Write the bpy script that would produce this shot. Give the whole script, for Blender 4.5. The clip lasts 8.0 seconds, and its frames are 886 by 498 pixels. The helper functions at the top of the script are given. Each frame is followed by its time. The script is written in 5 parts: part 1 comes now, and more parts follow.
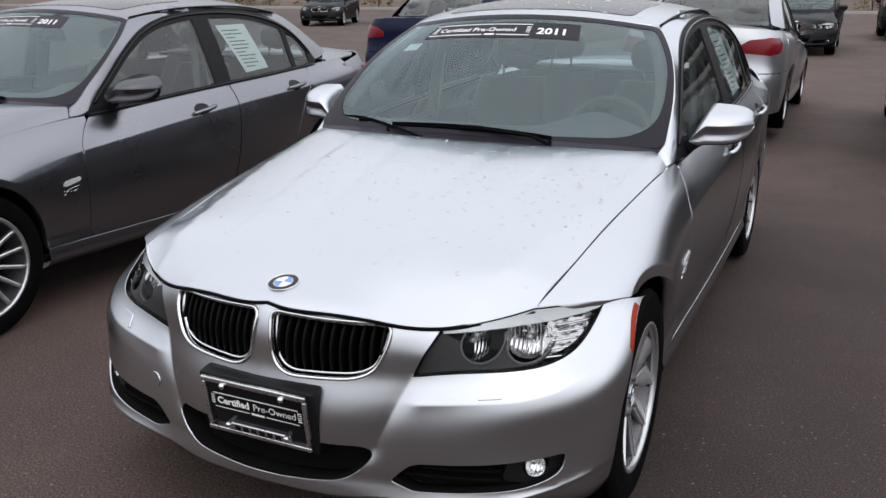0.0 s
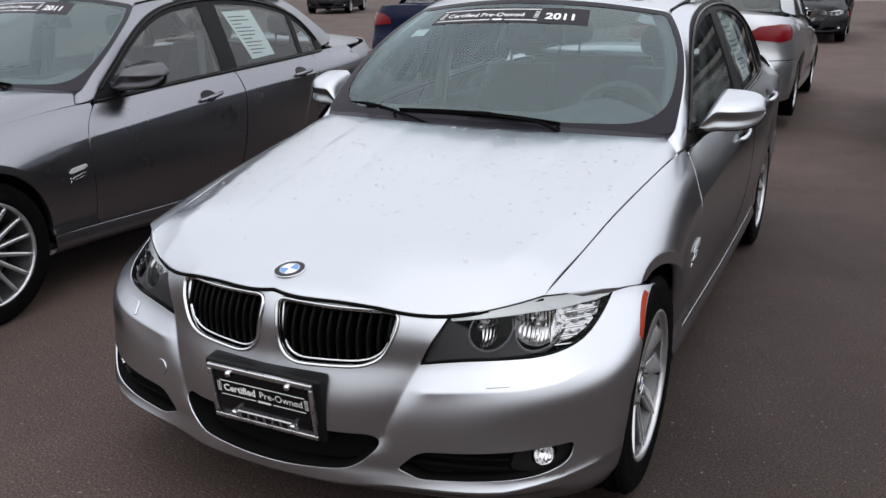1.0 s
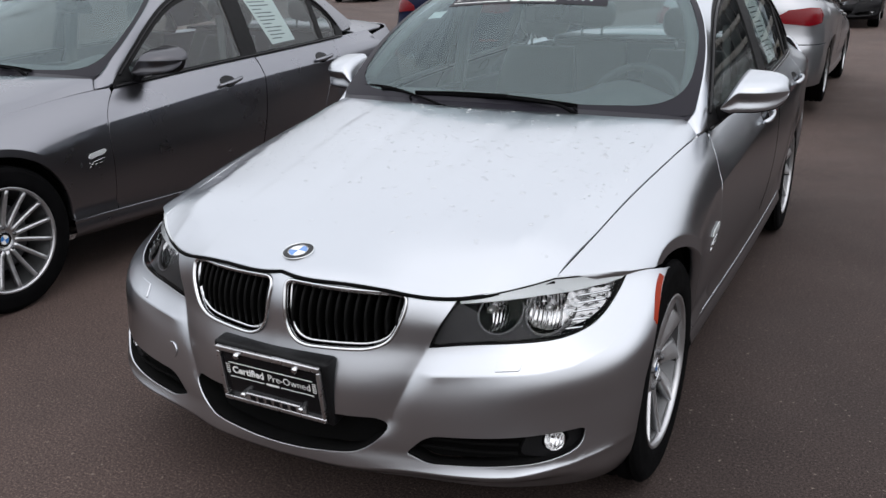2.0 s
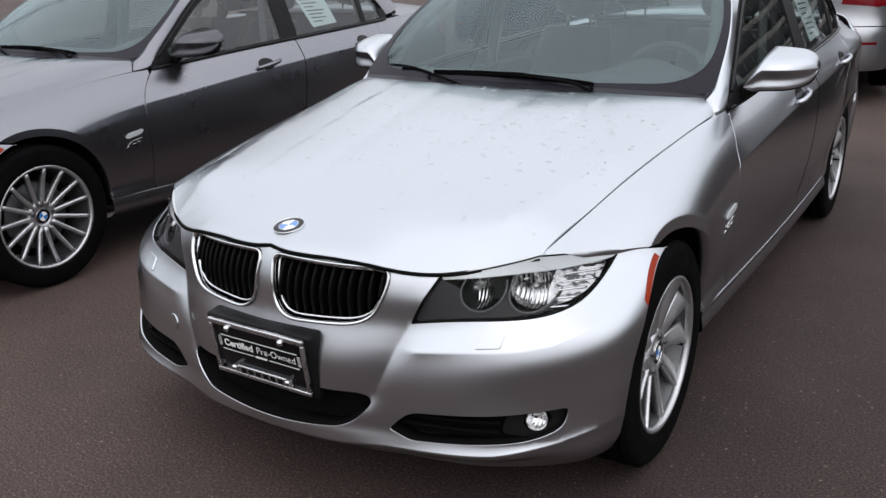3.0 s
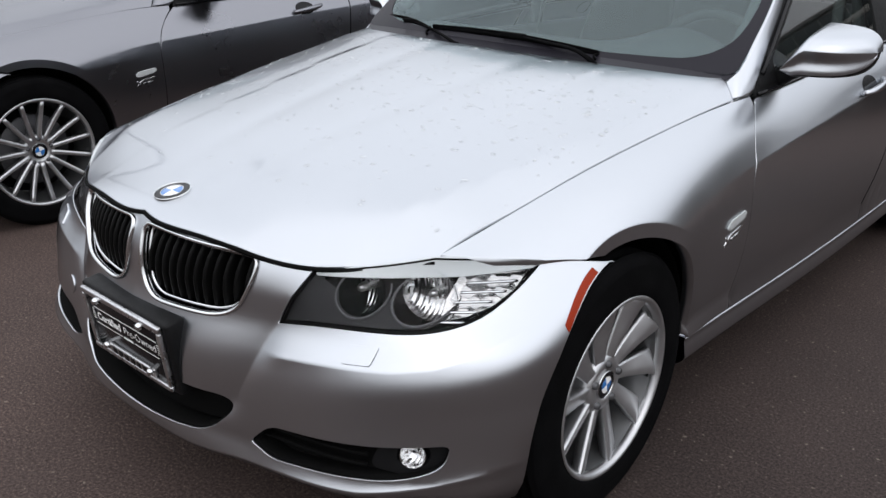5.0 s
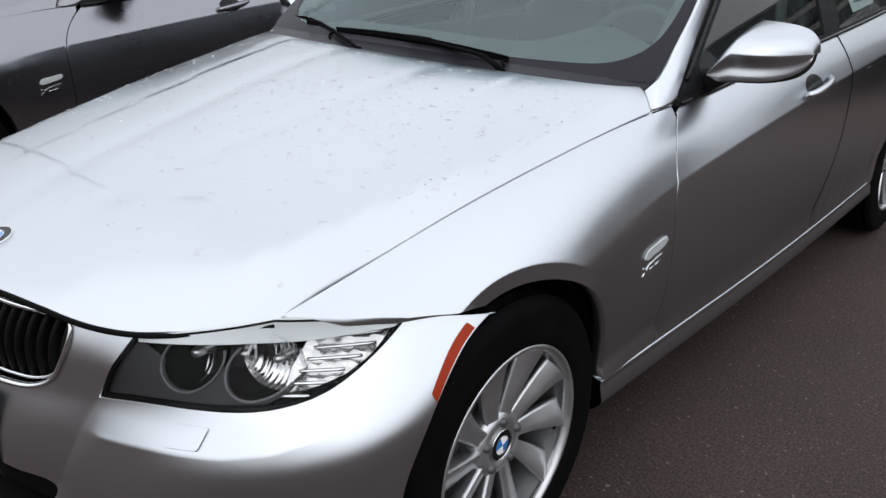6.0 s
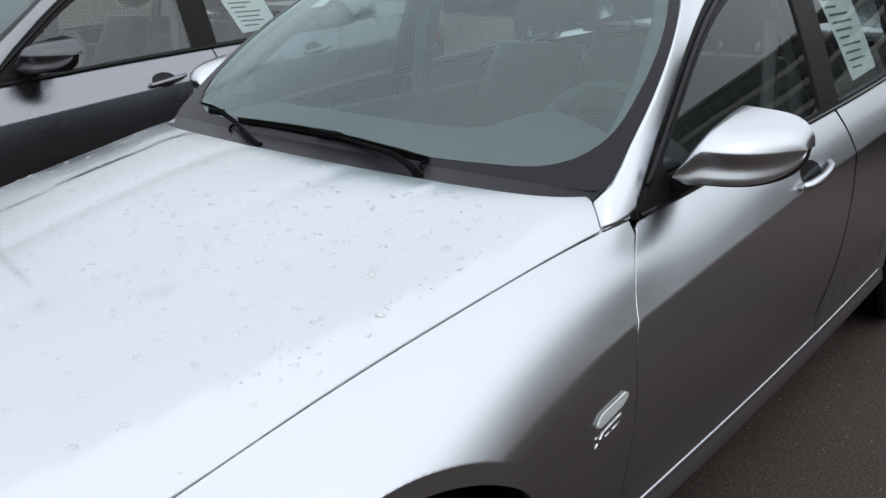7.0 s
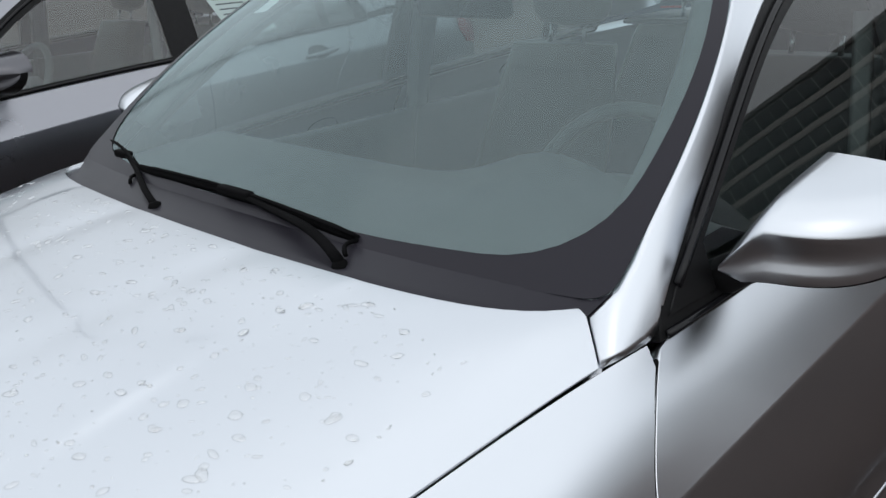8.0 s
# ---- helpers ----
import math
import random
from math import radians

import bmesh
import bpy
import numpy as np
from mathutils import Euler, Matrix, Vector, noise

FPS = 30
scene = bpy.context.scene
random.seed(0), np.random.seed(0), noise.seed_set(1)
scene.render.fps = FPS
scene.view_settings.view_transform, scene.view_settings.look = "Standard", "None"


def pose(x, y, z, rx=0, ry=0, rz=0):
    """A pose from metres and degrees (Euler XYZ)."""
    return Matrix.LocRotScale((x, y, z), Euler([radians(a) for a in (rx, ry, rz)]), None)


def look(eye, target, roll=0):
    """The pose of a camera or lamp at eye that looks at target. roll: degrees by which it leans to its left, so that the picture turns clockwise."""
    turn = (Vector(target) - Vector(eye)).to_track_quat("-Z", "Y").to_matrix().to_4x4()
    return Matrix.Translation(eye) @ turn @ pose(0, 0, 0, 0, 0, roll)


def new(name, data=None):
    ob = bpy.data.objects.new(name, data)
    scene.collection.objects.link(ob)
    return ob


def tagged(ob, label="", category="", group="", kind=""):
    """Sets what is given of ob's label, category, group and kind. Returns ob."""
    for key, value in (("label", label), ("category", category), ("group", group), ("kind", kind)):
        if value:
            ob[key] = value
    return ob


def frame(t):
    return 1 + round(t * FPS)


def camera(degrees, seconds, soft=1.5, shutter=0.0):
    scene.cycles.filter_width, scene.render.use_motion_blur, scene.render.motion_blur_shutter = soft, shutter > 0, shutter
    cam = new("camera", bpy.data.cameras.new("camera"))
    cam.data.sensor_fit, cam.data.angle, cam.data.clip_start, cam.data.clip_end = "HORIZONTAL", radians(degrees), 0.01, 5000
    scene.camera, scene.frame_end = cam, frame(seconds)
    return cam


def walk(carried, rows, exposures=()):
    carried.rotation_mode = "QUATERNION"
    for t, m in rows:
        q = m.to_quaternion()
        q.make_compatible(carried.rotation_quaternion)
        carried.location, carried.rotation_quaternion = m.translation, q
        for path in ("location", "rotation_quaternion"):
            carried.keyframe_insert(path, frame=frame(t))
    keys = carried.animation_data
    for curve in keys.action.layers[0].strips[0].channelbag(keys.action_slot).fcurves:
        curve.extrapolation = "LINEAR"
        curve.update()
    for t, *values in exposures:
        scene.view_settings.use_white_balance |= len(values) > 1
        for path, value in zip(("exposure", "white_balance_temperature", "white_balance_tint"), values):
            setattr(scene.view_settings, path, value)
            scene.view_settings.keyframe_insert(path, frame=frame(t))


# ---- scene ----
cam = camera(54.2, 8.0)
PATH = [
    (0, (1.257, -2.277, 1.424), (0.441, -0.539, 0.862), 0.1),
    (0.5, (1.25, -2.269, 1.418), (0.43, -0.536, 0.847), -0.0),
    (1, (1.247, -2.26, 1.413), (0.42, -0.536, 0.826), -0.0),
    (1.5, (1.241, -2.252, 1.403), (0.404, -0.539, 0.798), -0.1),
    (3, (1.447, -2.108, 1.348), (0.428, -0.508, 0.715), -1.2),
    (3.5, (1.531, -2.06, 1.332), (0.458, -0.509, 0.666), -1.2),
    (4, (1.565, -1.954, 1.306), (0.466, -0.436, 0.609), -0.7),
    (4.2, (1.57, -1.87, 1.315), (0.449, -0.38, 0.591), -0.0),
    (5.3, (1.659, -1.41, 1.297), (0.418, -0.018, 0.576), 1.4),
    (5.5, (1.683, -1.338, 1.299), (0.438, 0.043, 0.562), 1.0),
    (6, (1.616, -1.164, 1.324), (0.426, 0.256, 0.569), 0.7),
    (6.5, (1.518, -0.95, 1.332), (0.358, 0.513, 0.616), 0.0),
    (7, (1.461, -0.664, 1.353), (0.235, 0.774, 0.697), -0.9),
    (7.5, (1.327, -0.384, 1.339), (0.018, 0.975, 0.676), -2.5),
    (8, (1.215, -0.087, 1.337), (-0.118, 1.241, 0.659), -3.3),
]
walk(cam, [(t, look(eye, target, roll)) for t, eye, target, roll in PATH],
     exposures=[(0, .70, 6620, 14), (4, .67, 6620, 14), (6.5, .70, 6540, 11), (7.5, .66, 6520, 10), (8, .59, 6520, 10)])

# ---------------------------------------------------------------- overcast daylight
world = bpy.data.worlds.new("sky")
scene.world = world
world.use_nodes = True
wn, wl = world.node_tree.nodes, world.node_tree.links
sky = wn.new("ShaderNodeTexSky")
sky.sky_type, sky.sun_disc = "NISHITA", False
sky.sun_elevation, sky.sun_rotation = radians(50), radians(138)
sky.air_density, sky.dust_density, sky.ozone_density = 1.6, 5.0, 1.5
grey = wn.new("ShaderNodeHueSaturation")
grey.inputs["Saturation"].default_value = .30
wl.new(sky.outputs[0], grey.inputs["Color"])
# an overcast sky is brighter overhead than at the horizon
tc, sep, lift, mul = wn.new("ShaderNodeTexCoord"), wn.new("ShaderNodeSeparateXYZ"), wn.new("ShaderNodeMapRange"), wn.new("ShaderNodeMix")
lift.interpolation_type = "SMOOTHSTEP"
lift.inputs["From Min"].default_value, lift.inputs["From Max"].default_value = 0, .5
lift.inputs["To Min"].default_value, lift.inputs["To Max"].default_value = .44, 1.02
mul.data_type, mul.blend_type = "RGBA", "MULTIPLY"
mul.inputs[0].default_value = 1
wl.new(tc.outputs["Generated"], sep.inputs[0])
wl.new(sep.outputs["Z"], lift.inputs["Value"])
cloud = wn.new("ShaderNodeMix")
cloud.data_type = "RGBA"
cloud.inputs[0].default_value = .92
cloud.inputs[7].default_value = (5.73, 6.13, 6.52, 1)
wl.new(grey.outputs[0], cloud.inputs[6])
wl.new(cloud.outputs[2], mul.inputs[6])
wl.new(lift.outputs[0], mul.inputs[7])
wl.new(mul.outputs[2], wn["Background"].inputs["Color"])
wn["Background"].inputs["Strength"].default_value = .1505
sun = new("sun", bpy.data.lights.new("sun", "SUN"))
sun.data.energy, sun.data.angle, sun.data.color = .42, radians(140), (1, .985, .96)
sun.rotation_euler = Vector((math.sin(radians(138)) * .64, math.cos(radians(138)) * .64, .77)).to_track_quat("Z", "Y").to_euler()

# ---------------------------------------------------------------- shape tools
from mathutils.geometry import delaunay_2d_cdt


def cardinal(ts):
    """Weights of a natural cubic spline through the knots ts."""
    ts = np.asarray(ts, float)
    n, h = len(ts), np.diff(ts)
    a, r = np.eye(n), np.zeros((n, n))
    for i in range(1, n - 1):
        a[i, i - 1:i + 2] = h[i - 1], 2 * (h[i - 1] + h[i]), h[i]
        r[i, i - 1:i + 2] = 6 / h[i - 1], -6 / h[i - 1] - 6 / h[i], 6 / h[i]
    bend, unit = np.linalg.solve(a, r), np.eye(n)

    def weights(t):
        t = np.atleast_1d(np.asarray(t, float))
        i = np.clip(np.searchsorted(ts, t) - 1, 0, n - 2)
        w = h[i][:, None]
        p, q = (ts[i + 1] - t)[:, None] / w, (t - ts[i])[:, None] / w
        return p * unit[i] + q * unit[i + 1] + ((p ** 3 - p) * bend[i] + (q ** 3 - q) * bend[i + 1]) * w * w / 6
    return weights


def spl(ts, values):
    w, v = cardinal(ts), np.asarray(values, float)
    return lambda t: w(t) @ v


def smooth(a, b, t):
    t = np.clip((np.asarray(t, float) - a) / (b - a), 0, 1)
    return t * t * (3 - 2 * t)


def col(*cs):
    cs = np.broadcast_arrays(*[np.asarray(c, float) for c in cs])
    return np.stack(cs, -1)


def unit(v):
    return v / np.maximum(np.linalg.norm(v, axis=-1, keepdims=True), 1e-9)


def normals_of(S, uv, flip=False):
    e = 2e-4
    u, v = uv[:, 0], uv[:, 1]
    n = unit(np.cross(S(u + e, v) - S(u - e, v), S(u, v + e) - S(u, v - e)))
    return -n if flip else n


def inside(poly, p):
    poly, hit = np.asarray(poly), np.zeros(len(p), bool)
    for (x0, y0), (x1, y1) in zip(poly, np.roll(poly, -1, 0)):
        c = (y0 > p[:, 1]) != (y1 > p[:, 1])
        if y0 != y1:
            hit ^= c & (p[:, 0] < (x1 - x0) * (p[:, 1] - y0) / (y1 - y0) + x0)
    return hit


def resample(poly, step, closed=True):
    out, pts = [], [np.asarray(p, float) for p in poly]
    ends = pts[1:] + pts[:1] if closed else pts[1:]
    for a, b in zip(pts, ends):
        n = max(1, int(np.ceil(np.linalg.norm(b - a) / step)))
        out += [a + (b - a) * k / n for k in range(n)]
    if not closed:
        out.append(pts[-1])
    return np.array(out)


def rounded(poly, radii, n=6):
    """A polygon with its corners rounded."""
    pts, out = [np.asarray(p, float) for p in poly], []
    radii = radii if hasattr(radii, "__len__") else [radii] * len(pts)
    for i, (b, r) in enumerate(zip(pts, radii)):
        a, c = pts[i - 1], pts[(i + 1) % len(pts)]
        p = b + (a - b) / np.linalg.norm(a - b) * min(r, .48 * np.linalg.norm(a - b))
        q = b + (c - b) / np.linalg.norm(c - b) * min(r, .48 * np.linalg.norm(c - b))
        out += [(1 - k) ** 2 * p + 2 * k * (1 - k) * b + k * k * q for k in np.linspace(0, 1, n)]
    return [tuple(p) for p in out]


def fine(pts, n=40):
    """A smooth line through a few points."""
    pts = np.asarray(pts, float)
    t = np.r_[0, np.cumsum(np.linalg.norm(np.diff(pts, axis=0), axis=1))]
    return cardinal(t)(np.linspace(0, t[-1], n)) @ pts


def mesh_of(name, verts, faces, normals=None, shade=True):
    me = bpy.data.meshes.new(name)
    me.from_pydata([tuple(map(float, v)) for v in verts], [], [tuple(int(i) for i in f) for f in faces])
    me.materials.append(None)
    if shade:
        me.polygons.foreach_set("use_smooth", [True] * len(me.polygons))
    if normals is not None:
        me.normals_split_custom_set_from_vertices([tuple(map(float, n)) for n in normals])
    me.update()
    return me


def mirrored(data):
    v, f, n = data
    k = np.array([-1.0, 1, 1])
    return np.asarray(v) * k, [tuple(reversed(g)) for g in f], None if n is None else np.asarray(n) * k


def joined(*datas):
    vs, fs, ns, o = [], [], [], 0
    plain = any(d[2] is None for d in datas)
    for v, f, n in datas:
        vs.append(np.asarray(v, float).reshape(-1, 3))
        fs += [tuple(i + o for i in g) for g in f]
        ns.append(n)
        o += len(vs[-1])
    return np.concatenate(vs), fs, None if plain else np.concatenate(ns)


def panel(S, outline, holes=(), step=.03, flip=False, depth=.02, scale=(1.0, 1.0), lip=.003, off=0.0, lines=()):
    """A sheet cut out of the surface S(u, v), with edges that are rounded and turned in."""
    k = np.array(scale)
    loops = [resample(np.asarray(p) * k, step * (.7 if i else 1)) for i, p in enumerate([outline, *holes])]
    rim = np.concatenate(loops)
    lo, hi = loops[0].min(0), loops[0].max(0)
    g = np.stack(np.meshgrid(np.arange(lo[0], hi[0], step), np.arange(lo[1], hi[1], step)), -1).reshape(-1, 2)
    fold = [resample(np.asarray(p) * k, step * .7, False) for p in lines]
    rim = np.concatenate([rim] + [f[inside(loops[0], f)] for f in fold])
    keep = inside(loops[0], g)
    for h in loops[1:]:
        keep &= ~inside(h, g)
    g = g[keep]
    if len(g):
        g = g[np.min(((g[:, None] - rim[None]) ** 2).sum(-1), 1) > (.45 * step) ** 2]
    edges, o = [], 0
    for p in loops:
        edges += [(o + i, o + (i + 1) % len(p)) for i in range(len(p))]
        o += len(p)
    for f in fold:
        n = int(inside(loops[0], f).sum())
        edges += [(o + i, o + i + 1) for i in range(n - 1)]
        o += n
    pts = [Vector(p) for p in np.concatenate([rim, g])]
    co, _, tris, *_ = delaunay_2d_cdt(pts, edges, [], 0, 1e-7)
    co = np.array([tuple(c) for c in co])
    tris = np.array([t for t in tris if len(t) == 3])
    mid = co[tris].mean(1)
    ok = inside(loops[0], mid)
    for h in loops[1:]:
        ok &= ~inside(h, mid)
    tris = tris[ok]
    a, b, c = co[tris[:, 0]], co[tris[:, 1]], co[tris[:, 2]]
    area = (b[:, 0] - a[:, 0]) * (c[:, 1] - a[:, 1]) - (b[:, 1] - a[:, 1]) * (c[:, 0] - a[:, 0])
    tris = np.where((area < 0)[:, None], tris[:, ::-1], tris)
    used, tris = np.unique(tris, return_inverse=True)
    tris, uv = tris.reshape(-1, 3), co[used] / k
    n = normals_of(S, uv, flip)
    v = S(uv[:, 0], uv[:, 1]) + n * off
    if flip:
        tris = tris[:, ::-1]
    faces = [tuple(t) for t in tris]
    if depth:
        count, way = {}, {}
        for t in faces:
            for i, j in ((t[0], t[1]), (t[1], t[2]), (t[2], t[0])):
                count[i, j] = 1
        edge = [(i, j) for i, j in count if (j, i) not in count]
        outw = np.zeros_like(v)
        for i, j in edge:
            d = unit(np.cross(v[j] - v[i], (n[i] + n[j]) / 2))
            outw[i] += d
            outw[j] += d
        rimv = sorted({i for e in edge for i in e})
        at = {i: q for q, i in enumerate(rimv)}
        ow, rn, rp = unit(outw[rimv]), n[rimv], v[rimv]
        base, m = len(v), len(rimv)
        v = np.concatenate([v, rp + ow * lip * .3 - rn * lip * .5, rp + ow * lip * .3 - rn * depth])
        n = np.concatenate([n, unit(rn + ow), ow])
        for i, j in edge:
            p, q = at[i] + base, at[j] + base
            faces += [(j, i, p, q), (q, p, p + m, q + m)]
    return v, faces, n


def grid(rows, closed_u=False, closed_v=False):
    """Faces over a net of points: rows[i][j]."""
    rows = np.asarray(rows, float)
    m, n = rows.shape[:2]
    faces = [(i * n + j, i * n + (j + 1) % n, (i + 1) % m * n + (j + 1) % n, (i + 1) % m * n + j)
             for i in range(m if closed_u else m - 1) for j in range(n if closed_v else n - 1)]
    return rows.reshape(-1, 3), faces, None


def capped(rows):
    """A closed tube of rings with both ends filled."""
    v, f, _ = grid(rows, closed_v=True)
    m, n = np.asarray(rows).shape[:2]
    return v, f + [tuple(range(n))[::-1], tuple(range((m - 1) * n, m * n))], None


def tube(path, r, n=8, flat=1.0, up=(0, 0, 1)):
    path = np.asarray(path, float)
    r = np.broadcast_to(np.asarray(r, float), len(path))
    t = unit(np.gradient(path, axis=0))
    b = unit(np.cross(t, np.array(up, float)))
    c = np.cross(b, t)
    th = np.linspace(0, 2 * np.pi, n, endpoint=False)
    return capped([p + q * (np.cos(th)[:, None] * bb + flat * np.sin(th)[:, None] * cc) for p, q, bb, cc in zip(path, r, b, c)])


def ring_on(S, outline, profile, flip=False, step=.012):
    """A moulding of the given profile (across, above) laid along a closed line on S."""
    uv = resample(outline, step)
    p, n = S(uv[:, 0], uv[:, 1]), normals_of(S, uv, flip)
    t = unit(np.roll(p, -1, 0) - np.roll(p, 1, 0))
    b = np.cross(t, n)
    return grid(np.stack([p + b * x + n * z for x, z in profile], 1), closed_u=True, closed_v=True)


def turned(profile, n=48, axis=0):
    """A profile of (radius, height) turned round an axis."""
    th = np.linspace(0, 2 * np.pi, n, endpoint=False)
    rows = []
    for r, h in profile:
        q = [np.full(n, float(h)), r * np.cos(th), r * np.sin(th)]
        rows.append(np.stack(q[-axis:] + q[:-axis] if axis else q, -1))
    return grid(rows, closed_v=True)


def block(x0, x1, y0, y1, z0, z1, r=.01):
    """A box with rounded edges."""
    bm = bmesh.new()
    bmesh.ops.create_cube(bm, size=1, matrix=Matrix.Translation(((x0 + x1) / 2, (y0 + y1) / 2, (z0 + z1) / 2)) @ Matrix.Diagonal((x1 - x0, y1 - y0, z1 - z0, 1)))
    bmesh.ops.bevel(bm, geom=bm.edges[:], offset=r, segments=3, affect="EDGES", profile=.5)
    bm.verts.ensure_lookup_table()
    data = np.array([v.co[:] for v in bm.verts]), [tuple(v.index for v in f.verts) for f in bm.faces], None
    bm.free()
    return data


def moved(data, m):
    v = np.asarray(data[0], float)
    m = np.array(m)
    return v @ m[:3, :3].T + m[:3, 3], data[1], None if data[2] is None else np.asarray(data[2]) @ m[:3, :3].T


def letters(text, size, align="CENTER", bold=0.0):
    cu = bpy.data.curves.new("letters", "FONT")
    cu.body, cu.size, cu.align_x, cu.offset = text, size, align, bold
    cu.resolution_u = 3
    ob = new("letters", cu)
    me = bpy.data.meshes.new_from_object(ob.evaluated_get(bpy.context.evaluated_depsgraph_get()))
    v = np.array([q.co[:] for q in me.vertices])
    f = [tuple(p.vertices) for p in me.polygons]
    bpy.data.objects.remove(ob)
    bpy.data.meshes.remove(me)
    bpy.data.curves.remove(cu)
    return v, f, None


MESHES = {}


def part(name, key, make, material, parent, label=""):
    """One mesh object under a thing or a part; alike pieces share their mesh."""
    if key not in MESHES:
        d = make()
        MESHES[key] = mesh_of(name, *d)
    ob = new(name, MESHES[key])
    ob.material_slots[0].link = "OBJECT"
    ob.material_slots[0].material = material
    ob.parent = parent
    if label:
        tagged(ob, label)
    return ob

# ---------------------------------------------------------------- materials
def material(name, color, rough=.5, metal=0.0, coat=0.0, spec=.5):
    m = bpy.data.materials.new(name)
    m.use_nodes = True
    b = m.node_tree.nodes["Principled BSDF"]
    b.inputs["Base Color"].default_value = (*color, 1)
    b.inputs["Roughness"].default_value, b.inputs["Metallic"].default_value = rough, metal
    b.inputs["Coat Weight"].default_value, b.inputs["Coat Roughness"].default_value = coat, .04
    b.inputs["Specular IOR Level"].default_value = spec
    return m, m.node_tree.nodes, m.node_tree.links, b


def noisy(n, l, scale, detail=4.0, rough=.6, coords="Object"):
    tc, tx = n.new("ShaderNodeTexCoord"), n.new("ShaderNodeTexNoise")
    tx.inputs["Scale"].default_value, tx.inputs["Detail"].default_value, tx.inputs["Roughness"].default_value = scale, detail, rough
    l.new(tc.outputs[coords], tx.inputs["Vector"])
    return tx.outputs["Fac"]


def ramp(n, l, fac, *stops):
    r = n.new("ShaderNodeValToRGB")
    while len(r.color_ramp.elements) < len(stops):
        r.color_ramp.elements.new(.5)
    for e, (p, c) in zip(r.color_ramp.elements, stops):
        e.position, e.color = p, (*c, 1) if len(c) == 3 else c
    l.new(fac, r.inputs["Fac"])
    return r.outputs["Color"]


def bumped(n, l, b, height, strength, distance):
    k = n.new("ShaderNodeBump")
    k.inputs["Strength"].default_value, k.inputs["Distance"].default_value = strength, distance
    l.new(height, k.inputs["Height"])
    l.new(k.outputs["Normal"], b.inputs["Normal"])
    return k


def schlick(n, l, head_on, steepness=5.0):
    """How much a clear surface mirrors: head_on from the front, all of it at grazing angles."""
    lw, steep, span = n.new("ShaderNodeLayerWeight"), n.new("ShaderNodeMath"), n.new("ShaderNodeMapRange")
    lw.inputs["Blend"].default_value = .5
    steep.operation, steep.inputs[1].default_value = "POWER", steepness
    span.inputs["To Min"].default_value, span.inputs["To Max"].default_value = head_on, 1
    l.new(lw.outputs["Facing"], steep.inputs[0])
    l.new(steep.outputs[0], span.inputs["Value"])
    return span.outputs[0]


def paint(name, color, metal=.75, rough=.3, dirt=.04, coat=.7):
    """Metallic car paint: a soft flake layer over a little pigment, under clear coat with a film of dust."""
    m = bpy.data.materials.new(name)
    m.use_nodes = True
    n, l = m.node_tree.nodes, m.node_tree.links
    n.remove(n["Principled BSDF"])
    c = np.array(color)
    tone = ramp(n, l, noisy(n, l, 1.6, 5), (.3, c * .985), (.7, np.minimum(c * 1.015, 1)))
    pigment, flakes, clear = n.new("ShaderNodeBsdfDiffuse"), n.new("ShaderNodeBsdfGlossy"), n.new("ShaderNodeBsdfGlossy")
    flakes.distribution = "BECKMANN"
    under, over, weight = n.new("ShaderNodeMixShader"), n.new("ShaderNodeMixShader"), n.new("ShaderNodeMath")
    under.inputs[0].default_value = metal
    l.new(tone, pigment.inputs["Color"])
    l.new(tone, flakes.inputs["Color"])
    l.new(ramp(n, l, noisy(n, l, 3.0, 6), (.35, (rough - .02,) * 3), (.75, (rough + dirt,) * 3)), flakes.inputs["Roughness"])
    l.new(ramp(n, l, noisy(n, l, 7.0, 8, .7), (.4, (.03,) * 3), (.8, (.09,) * 3)), clear.inputs["Roughness"])
    l.new(pigment.outputs[0], under.inputs[1])
    l.new(flakes.outputs[0], under.inputs[2])
    weight.operation, weight.inputs[1].default_value = "MULTIPLY", coat
    l.new(schlick(n, l, .04), weight.inputs[0])
    l.new(weight.outputs[0], over.inputs[0])
    l.new(under.outputs[0], over.inputs[1])
    l.new(clear.outputs[0], over.inputs[2])
    l.new(over.outputs[0], n["Material Output"].inputs["Surface"])
    return m


def grained(name, color, rough, metal=0.0, scale=300, strength=.15, spread=.15, coat=0.0, distance=.001, spec=.5):
    m, n, l, b = material(name, color, rough, metal, coat, spec)
    c = np.array(color)
    l.new(ramp(n, l, noisy(n, l, scale * .05, 6), (.3, c * (1 - spread)), (.7, np.minimum(c * (1 + spread), 1))), b.inputs["Base Color"])
    l.new(ramp(n, l, noisy(n, l, scale * .1, 4), (.3, (max(rough - .07, .02),) * 3), (.7, (min(rough + .07, 1),) * 3)), b.inputs["Roughness"])
    if strength:
        bumped(n, l, b, noisy(n, l, scale, 3), strength, distance)
    return m


